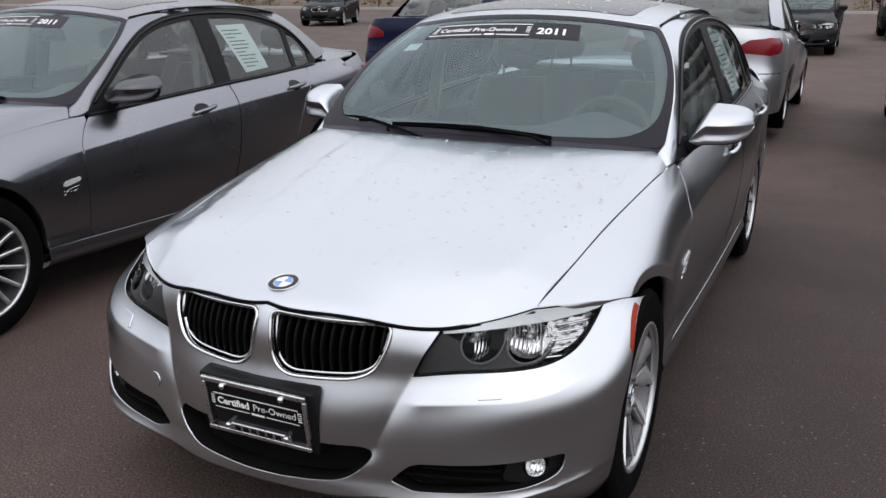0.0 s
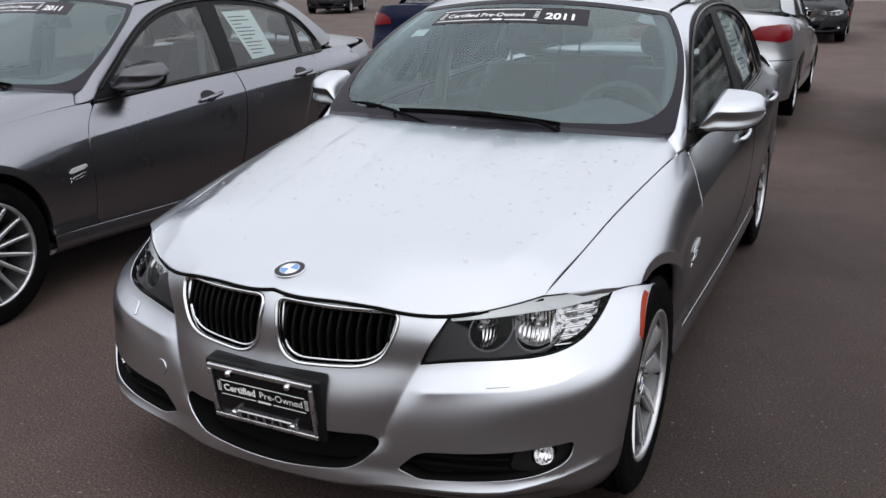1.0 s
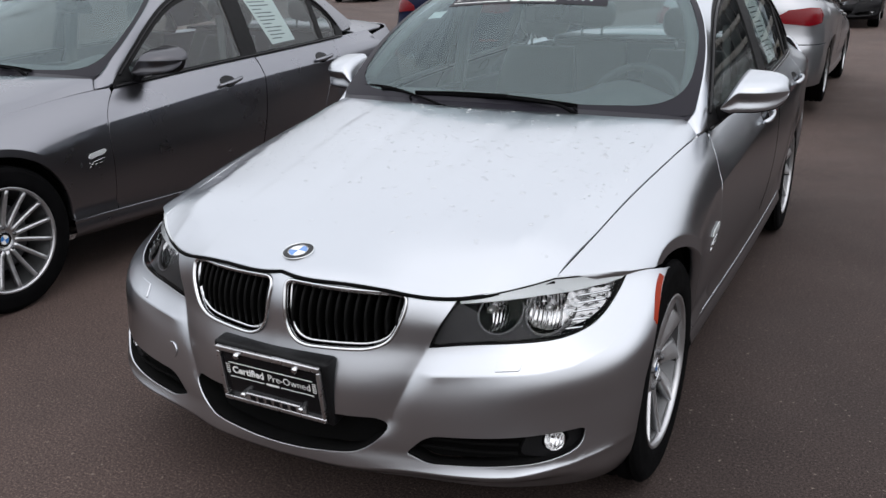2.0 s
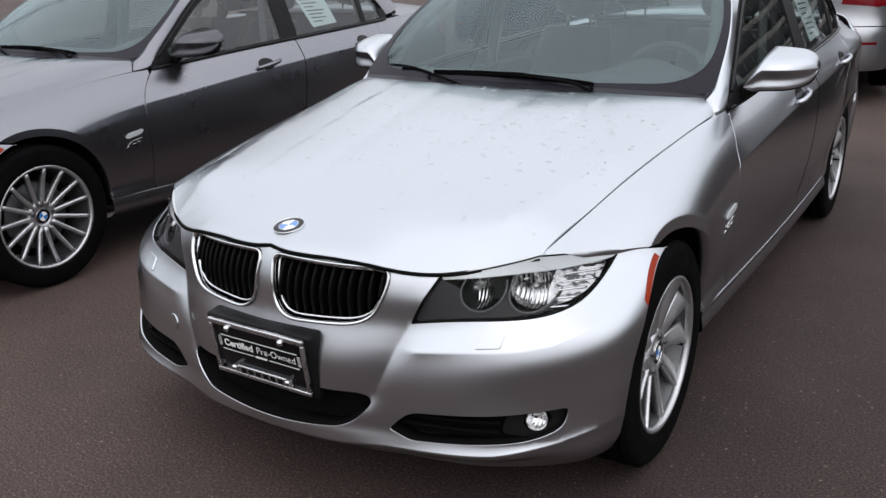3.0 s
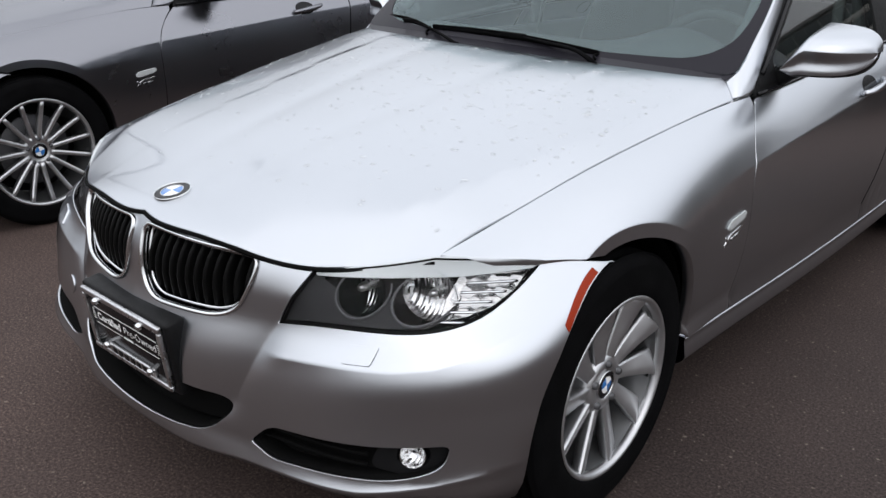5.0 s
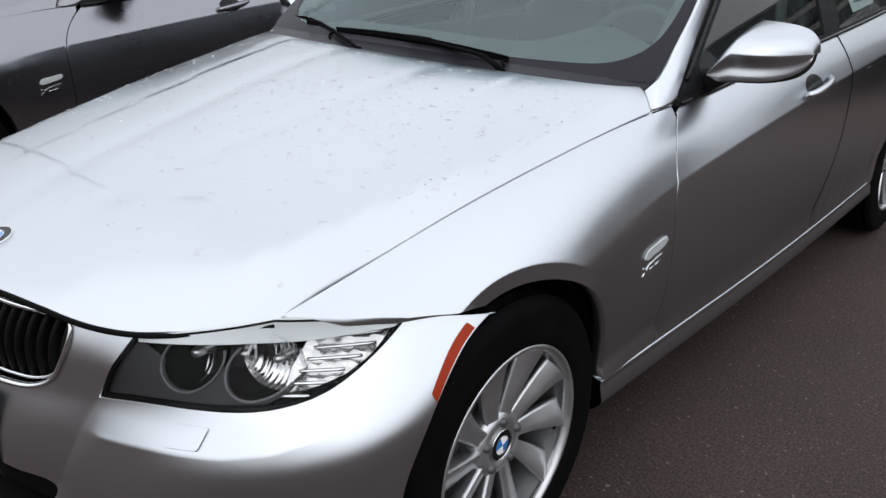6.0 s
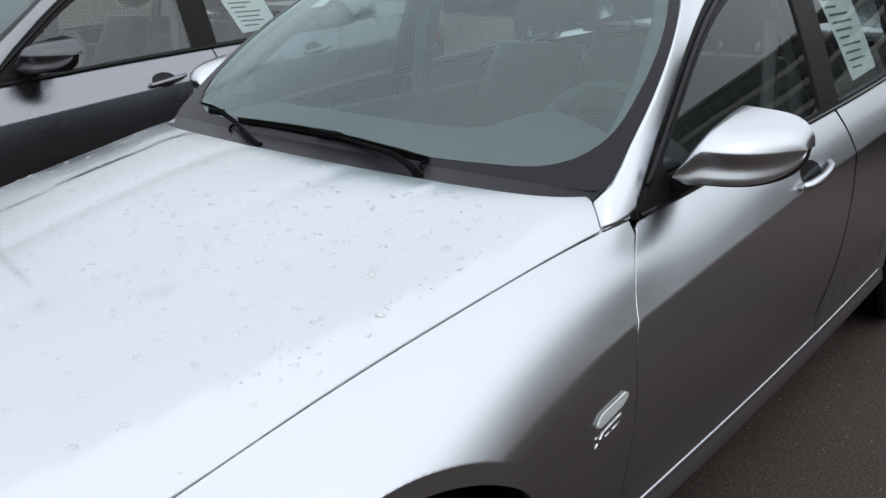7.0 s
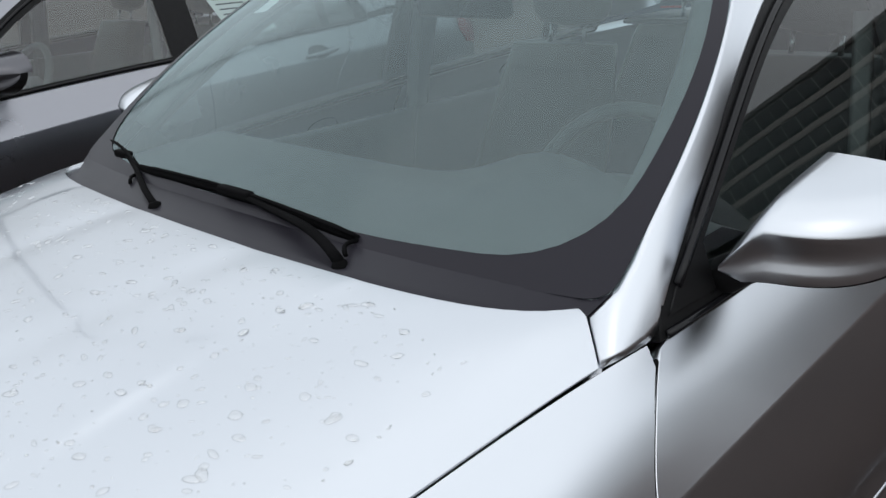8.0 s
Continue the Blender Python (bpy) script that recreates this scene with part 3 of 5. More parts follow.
def front_door_mesh():
    a = nudged(bevelled_line(DOOR_FRONT), .0026)
    b = bevelled_line(DOOR_MID)
    top = [(y, float(edge_z(y)[0]) - .001) for y in np.linspace(1.762, .748, 30)]
    low = [(y, float(sill_z(y)[0]) + .004) for y in np.linspace(.638, 1.715, 20)]
    return panel(side, on_side(a[:-1] + low + b[::-1][1:] + top[:-1]), step=.026, flip=True, scale=(1, .2), depth=.03, lip=.0015, lines=[[(y, s) for y in np.linspace(.632, 1.755, 50)] for s in (.985, 1.015)])


def rear_door_mesh():
    a = nudged(bevelled_line(DOOR_MID), .008)
    b = bevelled_line(DOOR_REAR)
    top = [(y, float(edge_z(y)[0]) - .001) for y in np.linspace(2.60, 1.775, 24)]
    low = [(y, float(sill_z(y)[0]) + .004) for y in np.linspace(1.735, 2.32, 12)]
    return panel(side, on_side(a[:-1] + low + b[::-1][1:] + top[:-1]), step=.035, flip=True, scale=(1, .2), depth=.03, lip=.0015, lines=[[(y, s) for y in np.linspace(1.79, 2.49, 30)] for s in (.985, 1.015)])


def quarter_mesh():
    a = nudged(bevelled_line(DOOR_REAR), .006)
    circle = arc(AXLE, .318, ARCH_R, 178.5, -12, 50)
    top = [(y, float(edge_z(y)[0])) for y in np.linspace(3.14, 2.61, 16)]
    pts = a[:-1] + [(2.331, .345), (2.331, .3135), (2.398, .3135)] + circle + [(3.14, .25), (3.14, .6)] + top[:-1]
    return panel(side, on_side(pts), step=.035, flip=True, scale=(1, .2), depth=.03, lip=.0015)


def sill_mesh():
    rows = []
    for y in np.linspace(.372, 2.42, 60):
        x, z = float(sill_x(y)[0]), float(sill_z(y)[0])
        rows.append([(x - .02, y, z + .003), (x - .001, y, z + .001), (x + .004, y, z - .002), (x + .000, y, z - .008), (x + .002, y, z - .020), (x + .008, y, z - .052), (x + .004, y, z - .062), (x - .010, y, z - .076), (x - .034, y, z - .094), (x - .20, y, z - .112)])
    return grid(np.array(rows)[:, ::-1])


def pillar_mesh():
    top = house(WINDOW_TOP[:, 0], WINDOW_TOP[:, 1] + .012)
    top[:5] = [(.7195, .6450, .8685), (.725, .690, .870), (.728, .725, .8715), (.730, .750, .878), (.727, .765, .893)]
    top[5:9] = [p + np.array((.003, -.004, -.004)) for p in top[5:9]]
    rows = []
    for p, q in zip(A_INNER, top):
        d = q - p
        out = unit(np.cross(np.array((0, 1, .4)), d))
        out = out if out[2] > 0 or out[0] > 0 else -out
        w = np.linalg.norm(d)
        rows.append([p - out * .03] + [p + d * t + out * w * .12 * t * (1 - t) for t in np.linspace(0, 1, 9)] + [q - np.array((.03, 0, .004))])
    # the foot follows the bonnet's edge, with a narrow gap, and turns down into it
    t = np.linspace(0, 1, 9)
    foot = bonnet(.6655 + .054 * t, .6955 - .047 * t)
    foot[:, 2] = np.maximum(foot[:, 2], .8685)
    rows[0] = [foot[0] - (.02, -.01, .02)] + list(foot) + [foot[-1] - np.array((.03, 0, .004))]
    rows.insert(0, [np.asarray(p) + (0, .001, -.022) for p in rows[0]])
    return grid(np.array(rows)[:, ::-1])


WHEELS = [(0.0, 1), (0.0, -1), (AXLE, 1), (AXLE, -1)]
KIDNEY = rounded([(.013, .682), (.327, .673), (.328, .617), (.287, .531), (.030, .519)], [.032, .038, .05, .070, .075], 9)
INTAKE = rounded([(-.28, .368), (.28, .368), (.306, .345), (.245, .276), (0, .248), (-.245, .276), (-.306, .345)], [.02, .03, .03, .05, .1, .05, .03], 6)
FOGHOLE = rounded([(.343, .284), (.395, .338), (.737, .370), (.730, .318), (.67, .292), (.40, .266)], [.012, .03, .014, .03, .05, .02], 6)
LAMP = [(.431, .658), (.402, .602), (.377, .541), (.44, .552), (.511, .560), (.59, .565), (.657, .571), (.694, .581), (.718, .595), (.735, .622), (.748, .679)]
LAMP_TOP = [(.69, .6925), (.618, .6965), (.575, .686), (.51, .672), (.46, .662)]


def lamp_outline():
    low = fine(LAMP[2:], 34)
    return [LAMP[0], LAMP[1]] + [tuple(p) for p in low] + LAMP_TOP


def shrunk(pts, d):
    p = np.asarray(pts, float)
    t = unit(np.roll(p, -1, 0) - np.roll(p, 1, 0))
    return [tuple(q) for q in p + np.stack([-t[:, 1], t[:, 0]], -1) * d]


def bumper_mesh():
    top = on_nose([(0, .690), (.034, .6905), (.18, .6860), (.33, .6745), (.425, .6595)])
    lamp = on_nose([LAMP[0], LAMP[1]] + [tuple(p) for p in fine(LAMP[2:], 30)])
    seam = on_cheek([(-.222, .679), (-.15, .6685), (-.065, .653)])
    rear = on_cheek(arc(ARCH_Y, .318, ARCH_R, 106, 186, 40) + [(-.325, .25), (-.31, .20)])
    low = [(u, .19) for u in np.linspace(rear[-1][0] - .15, 0, 40)]
    half = top[1:-1] + lamp + seam[1:] + rear + low[:-1]
    left = [(0.0, .690)] + half + [(0.0, .19)]
    line = left + [(-u, z) for u, z in reversed(half)]
    folds = [on_cheek(arc(ARCH_Y, .318, r, 109, 150, 24)) for r in (.3845, .3905)]
    folds += [on_nose([(.372 - .42 * (.532 - z) + d, z) for z in np.linspace(.385, .53, 14)]) for d in (-.005, .0, .005)]
    folds += [on_nose([(x, float(shelf_line(x)) + d) for x in np.linspace(.40, .785, 30)]) for d in (-.004, .0, .004)]
    folds += [on_nose([(x, float(lip_line(x)) + d) for x in np.linspace(.01, .785, 50)]) for d in (-.004, .0, .004)]
    both = lambda pts: [on_nose(pts), [(-u, z) for u, z in on_nose(pts)][::-1]]
    return panel(nose, line[::-1], both(KIDNEY) + [on_nose(INTAKE)] + both(FOGHOLE), step=.013, scale=(.2, 1), depth=.005, lip=.0012, lines=folds + [[(-u, z) for u, z in f] for f in folds])

# ---------------------------------------------------------------- the saloon's smaller parts
def inset(S, d, k=0.0):
    """The surface S pushed inwards by d."""
    def f(u, v):
        p = S(u, v)
        return p + col(-np.sign(p[..., 0]) * k, np.full(p.shape[:-1], d), np.zeros(p.shape[:-1]))
    return f


def arch_liner_mesh():
    rows = []
    for r, x in ((.353, .780), (.358, .70), (.358, .50)):
        rows.append([(x - (.015 * float(smooth(.25, -.1, math.sin(radians(t)))) if x > .7 else 0), r * math.cos(radians(t)), .318 + r * math.sin(radians(t))) for t in np.linspace(-7, 187, 40)])
    rows.append([(.50, .02 * math.cos(radians(t)), .318 + .02 * math.sin(radians(t))) for t in np.linspace(-7, 187, 40)])
    return grid(rows)


def tyre_mesh(k=1.0, inward=0.0):
    """The tyre; k scales its seat on the rim."""
    w, r = .112, TYRE_R - .003
    prof = [(.222, -w * .86), (.235, -w * .97), (.262, -w), (.290, -w * .96), (.307, -w * .86), (r - .002, -w * .70)]
    for g in (-.42, -.14, .14, .42):
        prof += [(r, (g - .075) * w * 1.6), (r - .007, (g - .055) * w * 1.6), (r - .007, (g + .055) * w * 1.6), (r, (g + .075) * w * 1.6)]
    prof += [(r - .002, w * .70), (.307, w * .86), (.304, w * .885), (.290, w * .96), (.287, w * .955), (.262, w), (.245, w * .99), (.235, w * .97), (.226, w * .93), (.222, w * .86)]
    return turned([(q * (k if q < .236 else 1) - (.006 if k < 1 and .236 < q < .27 else 0), x - inward) for q, x in prof], 72)


def rim_barrel(k=1.0, inward=0.0):
    return turned([(q * k, x - inward) for q, x in [(.2285, .098), (.2285, .104), (.226, .1065), (.221, .106), (.217, .100), (.213, .088), (.207, .060), (.196, .03), (.190, -.02), (.195, -.09), (.222, -.10)]], 72)


def spoke(r0, r1, w0, w1, x0, x1, sweep, deep0=.030, deep1=.016, n=9):
    """One slim spoke of a wheel, from hub to rim, with a ridged face."""
    rows = []
    for t in np.linspace(0, 1, n):
        r, w = r0 + (r1 - r0) * t, w0 + (w1 - w0) * t ** 1.7
        x, q = x0 + (x1 - x0) * t ** 1.6, sweep * t * t
        d = deep0 + (deep1 - deep0) * t
        rows.append([(x - d, q - w * .42, r), (x - .004, q - w * .5, r), (x + .001, q - w * .40, r), (x + .0035, q, r), (x + .001, q + w * .40, r), (x - .004, q + w * .5, r), (x - d, q + w * .42, r)])
    return capped(np.array(rows))


def blade(r0=.046, r1=.2120, n=11):
    """One broad spoke: narrow at the hub, widening to the rim, with a sharp raised edge and a face that falls away behind it."""
    rows = []
    for t in np.linspace(0, 1, n):
        r = r0 + (r1 - r0) * t
        w = .030 + .038 * t ** 1.3
        x = .062 + .027 * t ** 1.4
        q = .020 * t ** 1.6 - .004
        drop = .005 + .019 * t ** 1.2
        hi, lo = q + w * .5, q - w * .5
        rows.append([(x - .040 + .014 * t, hi - .006, r), (x - .010, hi, r), (x - .001, hi - .001, r), (x, hi - .004, r),
                     (x - drop * .30, hi - w * .45, r), (x - drop * .85, lo + .006, r), (x - drop, lo, r), (x - drop - .012, lo + .002, r)])
    return capped(np.array(rows))


def ten_spoke_rim():
    hub = turned([(.0, .060), (.036, .060), (.040, .066), (.062, .064), (.072, .054), (.074, .02), (.06, .0)], 40)
    return hub


def fifteen_spoke_rim():
    hub = turned([(.0, .060), (.036, .060), (.040, .067), (.062, .066), (.070, .056), (.072, .02), (.06, .0)], 40)
    return hub


def lug_mesh():
    return turned([(.0, .012), (.006, .012), (.0085, .009), (.0095, .0), (.0125, -.001), (.0125, -.01)], 12)


def disc_mesh():
    return turned([(.06, .02), (.148, .02), (.150, .017), (.150, -.006), (.06, -.006)], 48)


def roundel_parts(R):
    """A round badge facing +z: rim, dark band, blue and white quarters on a shallow dome."""
    dome = lambda r: .0035 * (1 - (r / R) ** 2)
    rim = turned([(R, -.004), (R, .001), (R * .985, .003), (R * .95, .0028), (R * .94, .001)], 40, 2)
    band = turned([(R * .955, dome(R * .955)), (R * .62, dome(R * .62) + .0004), (R * .60, dome(R * .6))], 40, 2)

    def quarter(k):
        rows = []
        for r in np.linspace(.0005, R * .60, 5):
            rows.append([(r * math.cos(t), r * math.sin(t), dome(r)) for t in np.linspace(k * math.pi / 2, (k + 1) * math.pi / 2, 10)])
        return grid(rows)
    ring = turned([(R * .63, dome(R * .6) + .0009), (R * .61, dome(R * .6) + .0014), (R * .59, dome(R * .6) + .0009)], 32, 2)
    return rim, band, joined(quarter(0), quarter(2)), joined(quarter(1), quarter(3)), ring


def add_roundel(parent, R, m, key, name="emblem"):
    rim, band, blue, white, ring = roundel_parts(R)
    base = part(name, key + "rim", lambda: rim, CHROME, parent, "round chrome-rimmed emblem with blue and white quarters")
    base.matrix_local = m
    part("band", key + "band", lambda: band, GLOSS, base)
    part("blue_field", key + "blue", lambda: blue, BLUE, base)
    part("white_field", key + "white", lambda: white, WHITE, base)
    part("inner_ring", key + "ring", lambda: ring, CHROME, base)
    return base


def on_surface(S, u, v, flip=False, spin_by=0.0, off=0.0):
    """A pose on S with z along its normal."""
    p = S(np.array([u]), np.array([v]))[0]
    n = normals_of(S, np.array([[u, v]]), flip)[0]
    q = Vector(n).to_track_quat("Z", "Y").to_matrix().to_4x4()
    return Matrix.Translation(Vector(p + n * off)) @ q @ Matrix.Rotation(spin_by, 4, "Z")


def add_wheel(car, y, sx, rimkey, rim_make):
    rim = part("wheel", rimkey, rim_make, RIM, car, "silver alloy wheel with %s" % ("ten twisted spokes" if "ten" in rimkey else "fifteen slim spokes"))
    turn = pose(0, 0, 0, 0, 0, 0 if sx > 0 else 180) @ Matrix.Rotation(.3, 4, "X")
    rim.matrix_local = pose(.715 * sx, y + (.020 if y < 1 else 0), .318) @ turn
    ten = "ten" in rimkey
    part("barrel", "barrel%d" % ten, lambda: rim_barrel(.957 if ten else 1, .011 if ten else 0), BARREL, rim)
    k, inward = (.957, .011) if ten else (1, 0)
    part("rim_lip", "rim_lip%d" % ten, lambda: turned([(q * k, x - inward) for q, x in [(.2290, .097), (.2290, .1045), (.2262, .1072), (.2205, .1066), (.2160, .1005), (.2125, .0885), (.2140, .087)]], 72), RIM, rim)
    part("tyre", "tyre%d" % ten, lambda: tyre_mesh(.957 if ten else 1, .011 if ten else 0), RUBBER, rim, "black rubber tyre with grooved tread")
    for i in range(10 if "ten" in rimkey else 15):
        if "ten" in rimkey:
            s = part("spoke", "spoke10", blade, RIM, rim)
        else:
            s = part("spoke", "spoke15", lambda: spoke(.050, .214, .020, .019, .068, .098, .0, .03, .02), RIM, rim)
        s.rotation_euler = (i * math.tau / (10 if "ten" in rimkey else 15), 0, 0)
    # black disc added behind the spokes to give the gaps their shade
    part("spoke_gap_backing", "gap_backing", lambda: turned([(.04, -.012), (.186, -.012), (.188, -.016), (.186, -.02), (.04, -.02)], 40), LINER, rim)
    d = part("brake_disc", "disc", disc_mesh, RIMDARK, rim)
    for k in range(5):
        b = part("wheel_bolt", "lug", lug_mesh, RIMDARK, rim)
        a = k * math.tau / 5
        b.matrix_local = pose(.062, .052 * math.cos(a), .052 * math.sin(a))
    add_roundel(rim, .034, pose(.0655, 0, 0, 0, 90, 0), "cap", "hub_cap")
    v = part("valve", "valve", lambda: tube([(.058, .160, -.093), (.072, .155, -.090), (.082, .151, -.088)], (.005, .0045, .004)), RUBBER, rim)
    return rim


def kidney_slats(sgn):
    out = []
    for x in np.linspace(.040, .302, 12):
        z1 = .672 - .02 * x
        z0 = .536 if x < .25 else .536 + (x - .25) * 1.1
        rows = []
        for z in np.linspace(z0, z1, 6):
            u = on_nose([(x, z)])[0][0]
            p = nose(np.array([u]), np.array([z]))[0] + (0, .012 + .010 * ((z - .6) / .06) ** 2, 0)
            rows.append([p + (-.0035, .0, 0), p + (-.002, -.006, 0), p + (.002, -.006, 0), p + (.0035, .0, 0), p + (.0035, .05, 0), p + (-.0035, .05, 0)])
        out.append(capped(rows))
    return [d if sgn > 0 else mirrored(d) for d in out]


def bowl(cx, cz, y, r, deep, n=28):
    rows = []
    for t in np.linspace(0, 1, 7):
        q = r * math.cos(t * math.pi / 2 * .96)
        rows.append([(cx + q * math.cos(a), y + deep * math.sin(t * math.pi / 2), cz + q * math.sin(a)) for a in np.linspace(0, math.tau, n, endpoint=False)])
    return grid(rows, closed_v=True)


def hoop(cx, cz, y, r, w, n=32):
    prof = [(r + w, .004), (r + w, -.004), (r + w * .5, -.009), (r, -.006), (r - w * .3, .006)]
    return moved(grid([[(q * math.cos(a), h, q * math.sin(a)) for a in np.linspace(0, math.tau, n, endpoint=False)] for q, h in prof], closed_v=True), Matrix.Translation((cx, y, cz)))


def headlamp(car, sgn):
    sk = "L" if sgn > 0 else "R"
    fl = (lambda d: d) if sgn > 0 else mirrored
    line = on_nose(lamp_outline())
    body = part("headlamp", "lamp_back" + sk, lambda: fl(panel(inset(nose, .15, .03), line, step=.03, scale=(.2, 1), depth=0)), HOUSING, car, "dark twin headlamp under a clear cover")
    part("lamp_wall", "lamp_wall" + sk, lambda: fl(panel(inset(nose, .003), on_nose(shrunk(lamp_outline(), .0015)), [on_nose(shrunk(lamp_outline(), .0050))], step=.02, scale=(.2, 1), depth=.155, lip=.001)), LINER, body)
    # the plain dark shelf that fills the lower half
    part("lamp_mask", "lamp_mask" + sk, lambda: fl(panel(inset(nose, .013, .003), on_nose([(.427, .648), (.398, .598), (.384, .547), (.44, .557), (.511, .565), (.59, .570), (.650, .576), (.668, .590), (.674, .612)] + [(.626 + .046 * math.cos(a), .624 + .046 * math.sin(a)) for a in np.linspace(0, -math.pi, 14)] + [(.526 + .044 * math.cos(a), .624 + .043 * math.sin(a)) for a in np.linspace(-.1, -math.pi, 12)] + [(.434, .646)]), step=.02, scale=(.2, 1), depth=.006)), HOUSING, body, "matt dark grey lamp mask")
    part("brow", "lamp_brow" + sk, lambda: fl(panel(inset(nose, .0026, .001), on_nose([(.433, .6575), (.46, .6612), (.51, .6712), (.575, .6852), (.618, .6955), (.69, .6915), (.746, .678), (.740, .668), (.663, .661), (.60, .660), (.543, .656), (.44, .648)]), step=.015, scale=(.2, 1), depth=.012)), BROW, body, "silver brow strip")
    for name, cx, cz, r, y in (("inner_reflector", .479, .610, .052, -.458), ("outer_reflector", .600, .611, .055, -.382)):
        turn = lambda d: moved(d, Matrix.Translation((cx, y, cz)) @ Matrix.Rotation(radians(24), 4, "Z") @ Matrix.Translation((-cx, -y, -cz)))
        w = part(name, name + sk, lambda: fl(turn(bowl(cx, cz, y, r, .034))), FACET, body, "bright round reflector")
        mx, mr = (.526, .0455) if name[0] == "i" else (.626, .0475)
        def rim_ring():
            a = np.linspace(math.radians(-212), math.radians(28 if name[0] == "i" else -28), 30)
            q = np.array(on_nose([(mx + mr * math.cos(t), .624 + mr * math.sin(t)) for t in a]))
            return fl(tube(inset(nose, .0125, .003)(q[:, 0], q[:, 1]), .0022, 6))
        part("reflector_ring", name + "ring" + sk, rim_ring, RIMDARK, w)
        part("bulb_cover", name + "bulb" + sk, lambda: fl(moved(turned([(.0, -.018), (.006, -.017), (.009, -.010), (.010, .02)], 14, 1), Matrix.Translation((cx, y + .02, cz)))), SATIN, w)
        part("halo", name + "halo" + sk, lambda: fl(turn(hoop(cx, cz, y - .014, r + .007, .003))), LENS, w)
    ind = part("indicator_reflector", "ind" + sk, lambda: fl(panel(inset(nose, .045, .012), on_nose([(.657, .576), (.694, .586), (.716, .600), (.731, .625), (.744, .668), (.67, .666), (.650, .650), (.648, .610)]), step=.018, scale=(.2, 1), depth=.012)), PRISM, body, "ribbed chrome indicator bowl")
    for i, z in enumerate(np.linspace(.584, .660, 6)):
        def rib(z=z, i=i):
            x0, x1 = .664 + .001 * i - .006 * (i == 5), .695 + .036 * smooth(.57, .65, z)
            xs = np.linspace(x0, float(x1), 7)
            us = np.array([on_nose([(x, z)])[0][0] for x in xs])
            p = inset(nose, .016, .005)(us, np.full(7, z))
            return fl(tube(p, .0036, 8, .75))
        part("indicator_rib", "rib%d%s" % (i, sk), rib, CHROME, ind)
    part("lens", "lamp_lens" + sk, lambda: fl(panel(nose, on_nose(shrunk(lamp_outline(), .003)), step=.02, scale=(.2, 1), depth=0, off=-.001)), LENS, body, "clear headlamp cover").visible_shadow = False
    return body


def mirror_rows(heights):
    """Rings of the door mirror's shell, from its foot to its tip, creased at mid-height."""
    rows = []
    for t in 1 - (1 - np.linspace(0, 1, 23)) ** 1.5:
        x = .748 + .202 * t
        tip = max(1 - t ** 7, 0) ** .5
        low = .985 - (.985 - .906) * tip * (1 - .12 * t) + .020 * max(0, 1 - t / .12)
        high = .940 + (1.050 - .940) * (1 - (1 - min(t / .27, 1)) ** 1.5)
        high = .985 + (high - .985) * (tip if t > .4 else 1) * (1 - .10 * t)
        mid = min(.988, low + .56 * (high - low))
        front = .858 + .012 * t + .125 * t ** 4
        back, ring, crease = 1.040, [], 0.0
        for a in heights:
            zz = mid + ((high - mid) if a > crease else (mid - low)) * a
            if a > crease:
                u = (a - crease) / (1 - crease)
                q = 1 - .16 * u - .84 * u ** 3.2
            else:
                u = (crease - a) / (1 + crease)
                q = 1 - min(1, t / .3) * (.08 * smooth(0, .40, u) - .045 * smooth(.35, .95, u)) - .55 * u ** 18
            ring.append((x, back + (front - back) * q, zz))
        rows.append(ring)
    return np.array(rows)


MIRROR_A = np.concatenate([np.linspace(-.84, -.02, 9), np.linspace(0, 1, 18)])
MIRROR_B = np.linspace(-1, -.84, 8)


def mirror_shell(heights):
    return grid(mirror_rows(heights)[:, ::-1])


def mirror_glass_mesh():
    r = mirror_rows(np.concatenate([MIRROR_B, MIRROR_A[1:]]))
    edge = np.concatenate([r[:, -1], r[::-1, 0]])
    c = edge.mean(0)
    v = [c + (0, .004, 0)] + [tuple(p * .97 + c * .03 + (0, -.003, 0)) for p in edge]
    n = len(edge)
    return np.array(v), [(0, 1 + i, 1 + (i + 1) % n) for i in range(n)], None


def add_mirror(car, sgn, capmat):
    sk = "L" if sgn > 0 else "R"
    fl = (lambda d: d) if sgn > 0 else mirrored
    cap = part("door_mirror", "mir_cap" + sk, lambda: fl(mirror_shell(MIRROR_A)), capmat, car, "body-coloured door mirror")
    part("mirror_base", "mir_low" + sk, lambda: fl(mirror_shell(MIRROR_B)), PLASTIC, cap)
    part("mirror_glass", "mir_glass" + sk, lambda: fl(mirror_glass_mesh()), CHROME, cap)
    part("mirror_arm", "mir_arm" + sk, lambda: fl(tube(fine([(.715, .905, .890), (.745, .900, .912), (.775, .905, .930), (.82, .925, .942)], 10), np.linspace(.028, .020, 10), 14, .75, (0, 1, 0))), PLASTIC, cap)
    return cap


def handle_mesh(y0, y1):
    rows = []
    for t in np.linspace(0, 1, 13):
        y = y0 + (y1 - y0) * t
        z = float(wide_z(y)[0]) + .016 + .010 * t
        s = on_side([(y, z)])[0][1]
        p = side(np.array([y]), np.array([s]))[0]
        h = .036 * math.sin(math.pi * min(1, max(0, (t * .94 + .03)))) ** .35
        w = .013 * (1 - .35 * abs(2 * t - 1) ** 3)
        rows.append([p + (h - .010, 0, w), p + (h, 0, w * .7), p + (h + .003, 0, 0), p + (h, 0, -w * .7), p + (h - .010, 0, -w), p + (h - .016, 0, 0)])
    return capped(rows)


